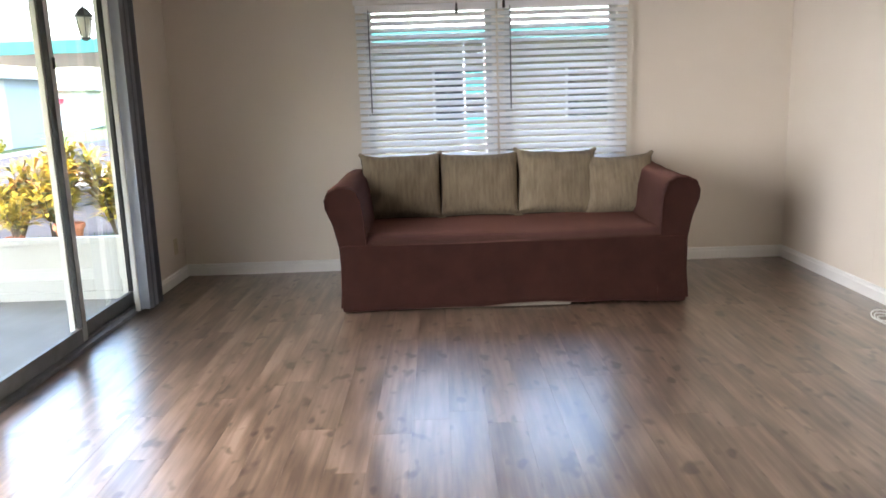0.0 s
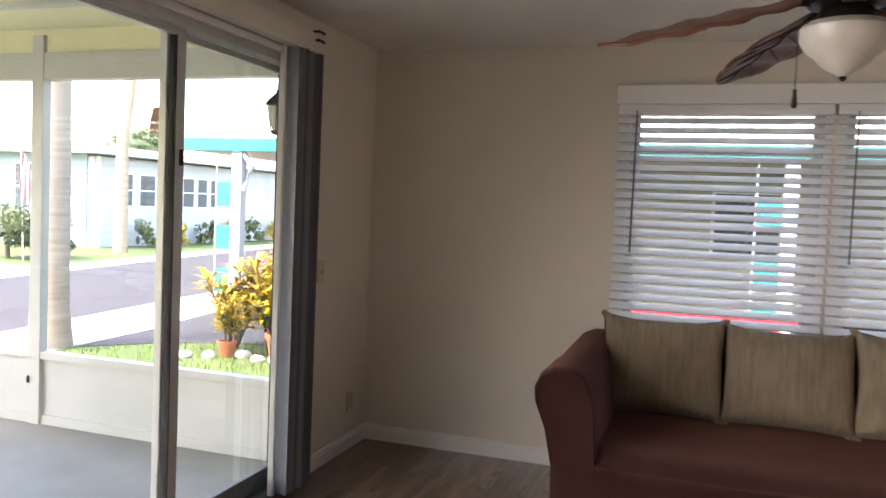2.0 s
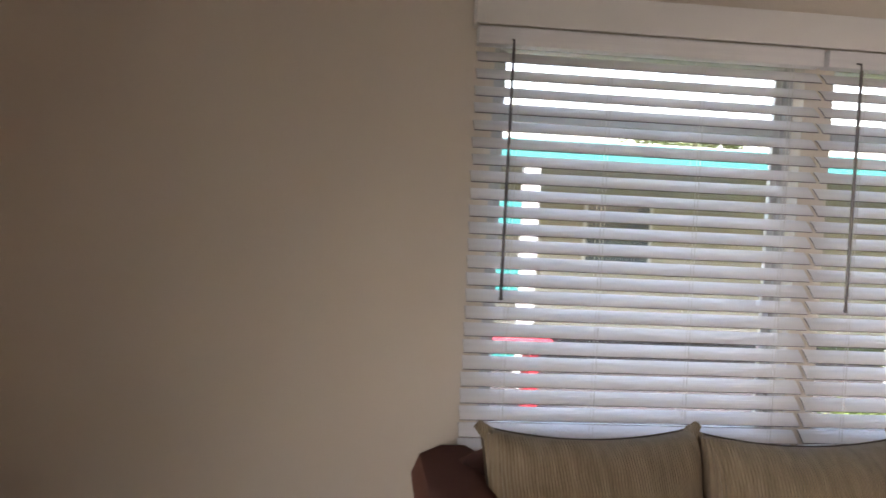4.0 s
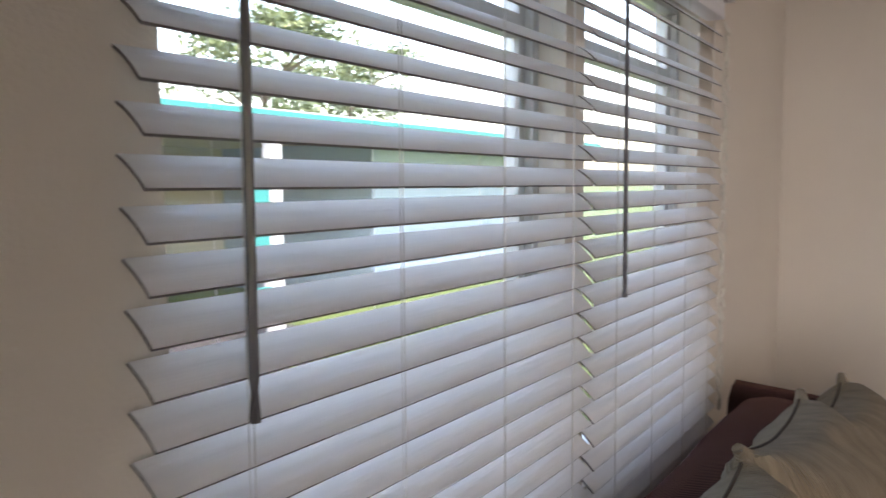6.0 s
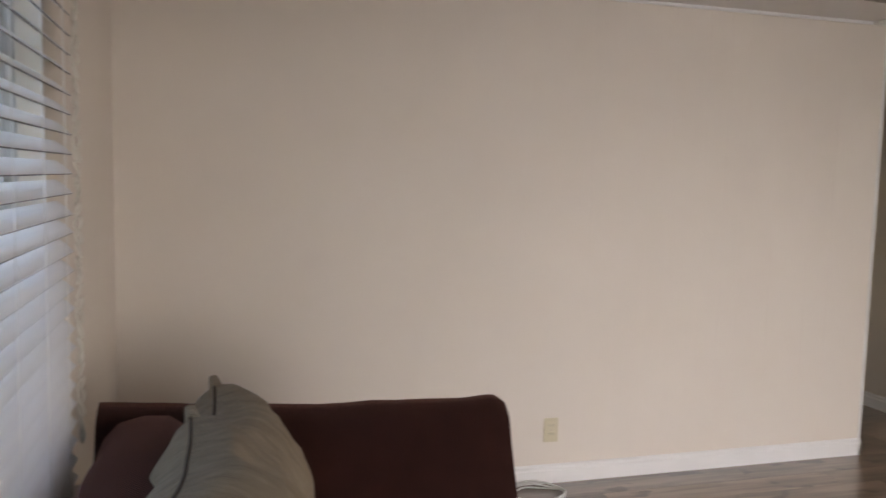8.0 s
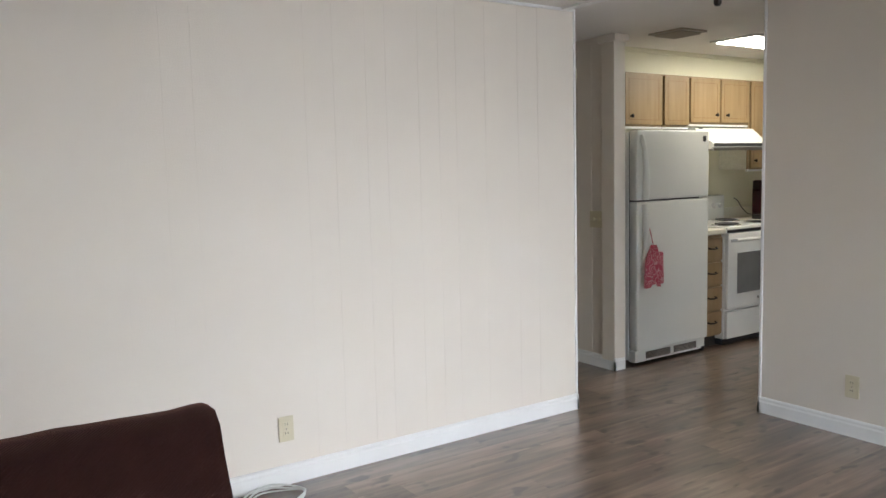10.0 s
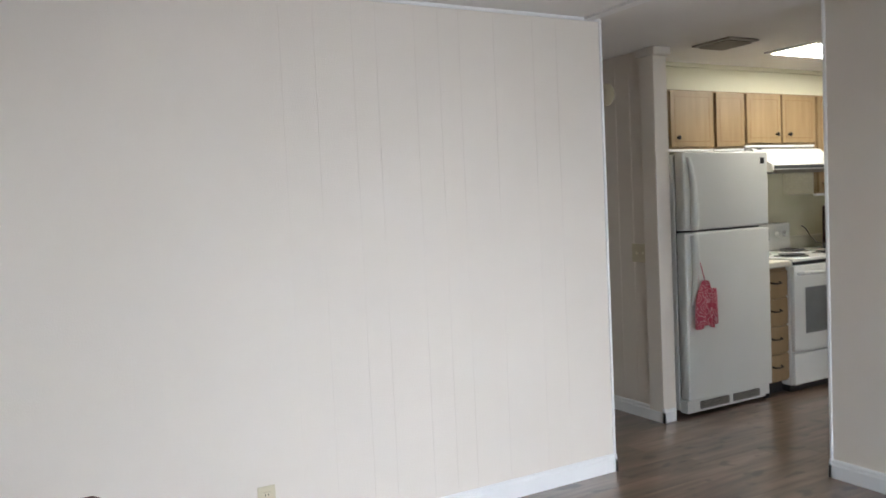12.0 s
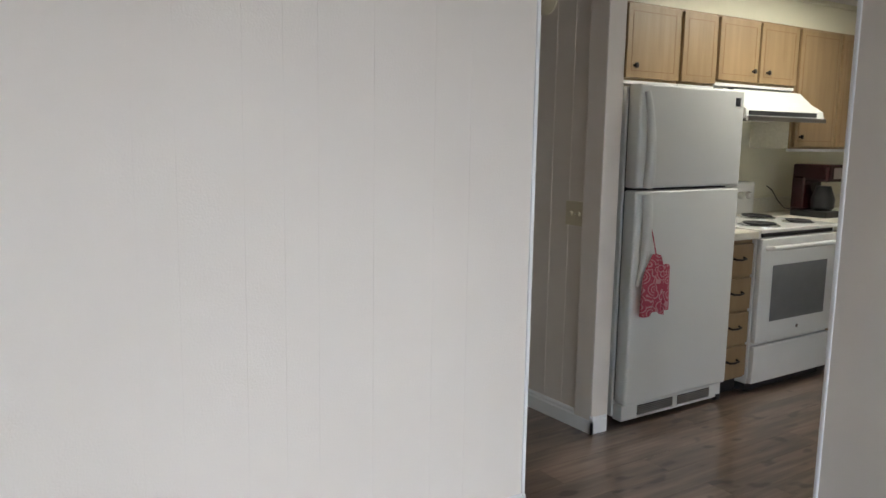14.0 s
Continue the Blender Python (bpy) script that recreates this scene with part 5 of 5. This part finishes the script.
# home across the street
hs = thing("house", (-17.25, 19.8, GZ), "white and pale blue single-storey home across the street", "house", rz=-1)
part("wall", box(-12, 0, 0, 0, 15, 2.75, 0.02), "blue_siding", hs, "pale blue siding")
part("porch_wall", box(0.0, 0.05, 0, 0.25, 11.5, 2.7, 0.02), "siding", hs, "white enclosed front")
part("roof", prism([(-12.6, 2.75), (0.75, 2.75), (0.75, 2.95), (-5.8, 3.5), (-12.6, 2.95)], "y", -0.6, 15.5), "roofing", hs, "low white roof")
part("fascia", box(0.752, -0.6, 2.76, 0.78, 15.5, 2.94), "trim", hs)
part("downspout", box(0.26, 0.12, 0, 0.34, 0.2, 2.7), "trim", hs)
for y, w in ((1.0, 0.34), (1.42, 0.34), (2.27, 0.68), (3.1, 0.44), (4.3, 0.55), (5.05, 0.5), (5.68, 0.3)):
    house_window(hs, (0.255, y, 1.27), w, 0.95, 90)
for x in (-2.2, -4.6, -8.0):
    house_window(hs, (x, -0.005, 1.1), 1.0, 1.3, 0)
for k in range(6):
    cl = thing("foundation_shrub", (-16.4, 21.4 + 1.55 * k, GZ), "small green shrub at the foot of the house", "shrub", "foundation shrubs")
    leafy("foliage", 0, 0, 0.4, 0.4, 0.4, 0.5, 400, 40 + k, "croton" if k % 2 else "leaf", 0.08, cl)
# further home up the street
h2 = thing("house", (-29.0, 54.0, GZ), "distant white home with a low roof", "house", rz=17)
part("wall", box(-9, 0, 0, 5, 10, 2.7, 0.02), "siding", h2)
part("roof", box(-9.6, -0.6, 2.7, 5.6, 10.4, 3.0, 0.05), "roofing", h2)
for x in (-6, -3, 0, 2.8):
    house_window(h2, (x, -0.005, 1.0), 1.0, 1.2, 0)
part("awning", prism([(0.0, 2.2), (-0.7, 1.9), (-0.7, 1.86), (0.0, 2.14)], "x", 2.0, 3.6), "red", h2, "small red awning")

flag = thing("flag", (-14.9, 15.3, 1.35), "red and white striped flag hanging from a pole", "flag")
part("staff", tube([(0.1, 0, -1.6), (0.0, 0, 1.2)], 0.015, 6), "trim", flag)
for k in range(7):
    bm = bmesh.new()
    rows = []
    for i in range(12):
        q = i / 11
        rows.append([bm.verts.new((0.03 + 0.055 * (k + e) - 0.03 * q, 0.02 * math.sin(5 * q + k), 0.95 - 0.9 * q - 0.10 * (k + e))) for e in (0, 1)])
    for p, q in zip(rows, rows[1:]):
        bm.faces.new((p[0], p[1], q[1], q[0]))
    st = part("stripe", bm, "red" if k % 2 == 0 else "cloth_white", flag)
    st.modifiers.new("thick", "SOLIDIFY").thickness = 0.004

# ---------------------------------------------------------------- neighbour's carport and home, with teal trim
nb = thing("neighbour_house", (0, 11, GZ), "neighbouring cream home with a teal-edged carport", "house")
part("fascia", box(-7.65, -0.03, 2.30, 14, 0.03, 2.48, 0.005), "teal", nb, "teal painted roof edge")
part("carport_roof", box(-7.6, 0.031, 2.44, 14, 9.5, 2.5), "roofing", nb)
part("ceiling", box(-7.5, 0.04, 2.33, 14, 4.4, 2.399), "cream_siding", nb)
part("wall", box(-3.6, 4.4, 0, 14, 9.3, 2.399), "cream_siding", nb)
for k in range(10):
    part("siding_lap", box(-3.6, 4.385, 0.24 * k, 8.2, 4.4, 0.24 * k + 0.2, 0.004), "cream_siding", nb)
for x in (-2.0, 0.6, 3.2):
    house_window(nb, (x, 4.38, 1.05), 1.0, 1.0)
part("shed", box(8.2, 1.2, 0, 14, 4.39, 2.32), "blue_siding", nb, "pale blue utility room")
for k in range(9):
    part("shed_lap", box(8.2, 1.185, 0.25 * k, 14, 1.2, 0.25 * k + 0.21, 0.004), "blue_siding", nb)
for px in (-6.45, -2.8, 0.8, 5.05):
    part("post", box(px, 0.02, 0, px + 0.16, 0.16, 2.33, 0.01), "siding", nb, "white carport post")
    for k in range(3):
        part("trim_panel", box(px - 0.26, 0.06, 0.28 + 0.62 * k, px - 0.002, 0.1, 0.62 + 0.62 * k, 0.004), "teal", nb, "teal block panel")
    part("rod", tube([(px - 0.28, 0.08, 0), (px - 0.28, 0.08, 2.3)], 0.015, 6), "siding", nb)
part("knee_brace", tube([(-6.3, 0.09, 1.75), (-6.15, 0.09, 2.1), (-6.32, 0.09, 2.3)], 0.05, 8), "siding", nb)
bench = thing("garden_bench", (-0.4, 9.9, GZ), "low red painted bench beside the driveway", "bench")
part("seat", box(-1.3, -0.2, 0.60, 1.3, 0.2, 0.66, 0.006), "red", bench)
for x in (-1.1, 1.1):
    part("leg", box(x - 0.04, -0.16, 0, x + 0.04, 0.16, 0.599, 0.004), "red", bench)
tb = thing("hedge_bush", (3.2, 8.3, GZ), "yellow-green bush under the window", "bush")
leafy("foliage", 0, 0, 0.35, 1.5, 0.5, 0.4, 2600, 61, "blades", 0.06, tb)
part("stem", tube([(0, 0, 0), (0, 0, 0.3)], 0.04, 6), "bark", tb)

# ---------------------------------------------------------------- floor of planks
floor = structure("floor", box(WX - 0.04, SY, -0.2, 4.8, NY, -0.008), "gap", "grey-brown rustic oak plank floor", "floor")
PW, PL = 0.152, 1.22
pm = finish("plank", box(0.0001, 0.0001, -0.008, PW - 0.0001, PL - 0.0001, 0.0, 0.0004, seg=1), "plank")
rng = random.Random(4)
cols = int((4.8 - WX) / PW) + 1
for c in range(cols):
    x = WX + c * PW
    y = SY - PL * rng.random()
    limit = NY if x + PW / 2 < EX else (1.9 if x > EX + 0.02 else NY)
    while y < limit - 0.02:
        lo, hi = max(y, SY), min(y + PL, limit)
        if hi - lo > 0.02 and not (x > 3.86 and hi < 0.95):
            if hi - lo > PL - 1e-4 and x + PW <= 4.8:
                ob = new("plank", pm)
                ob.matrix_basis = pose(x, y, 0)
            else:
                me = finish("plank", box(0.0001, 0.0001, -0.008, PW - 0.0001, hi - lo - 0.0001, 0.0, 0.0004, seg=1), "plank")
                ob = new("plank", me)
                ob.matrix_basis = pose(x, lo, 0)
            ob.parent = floor
        y += PL
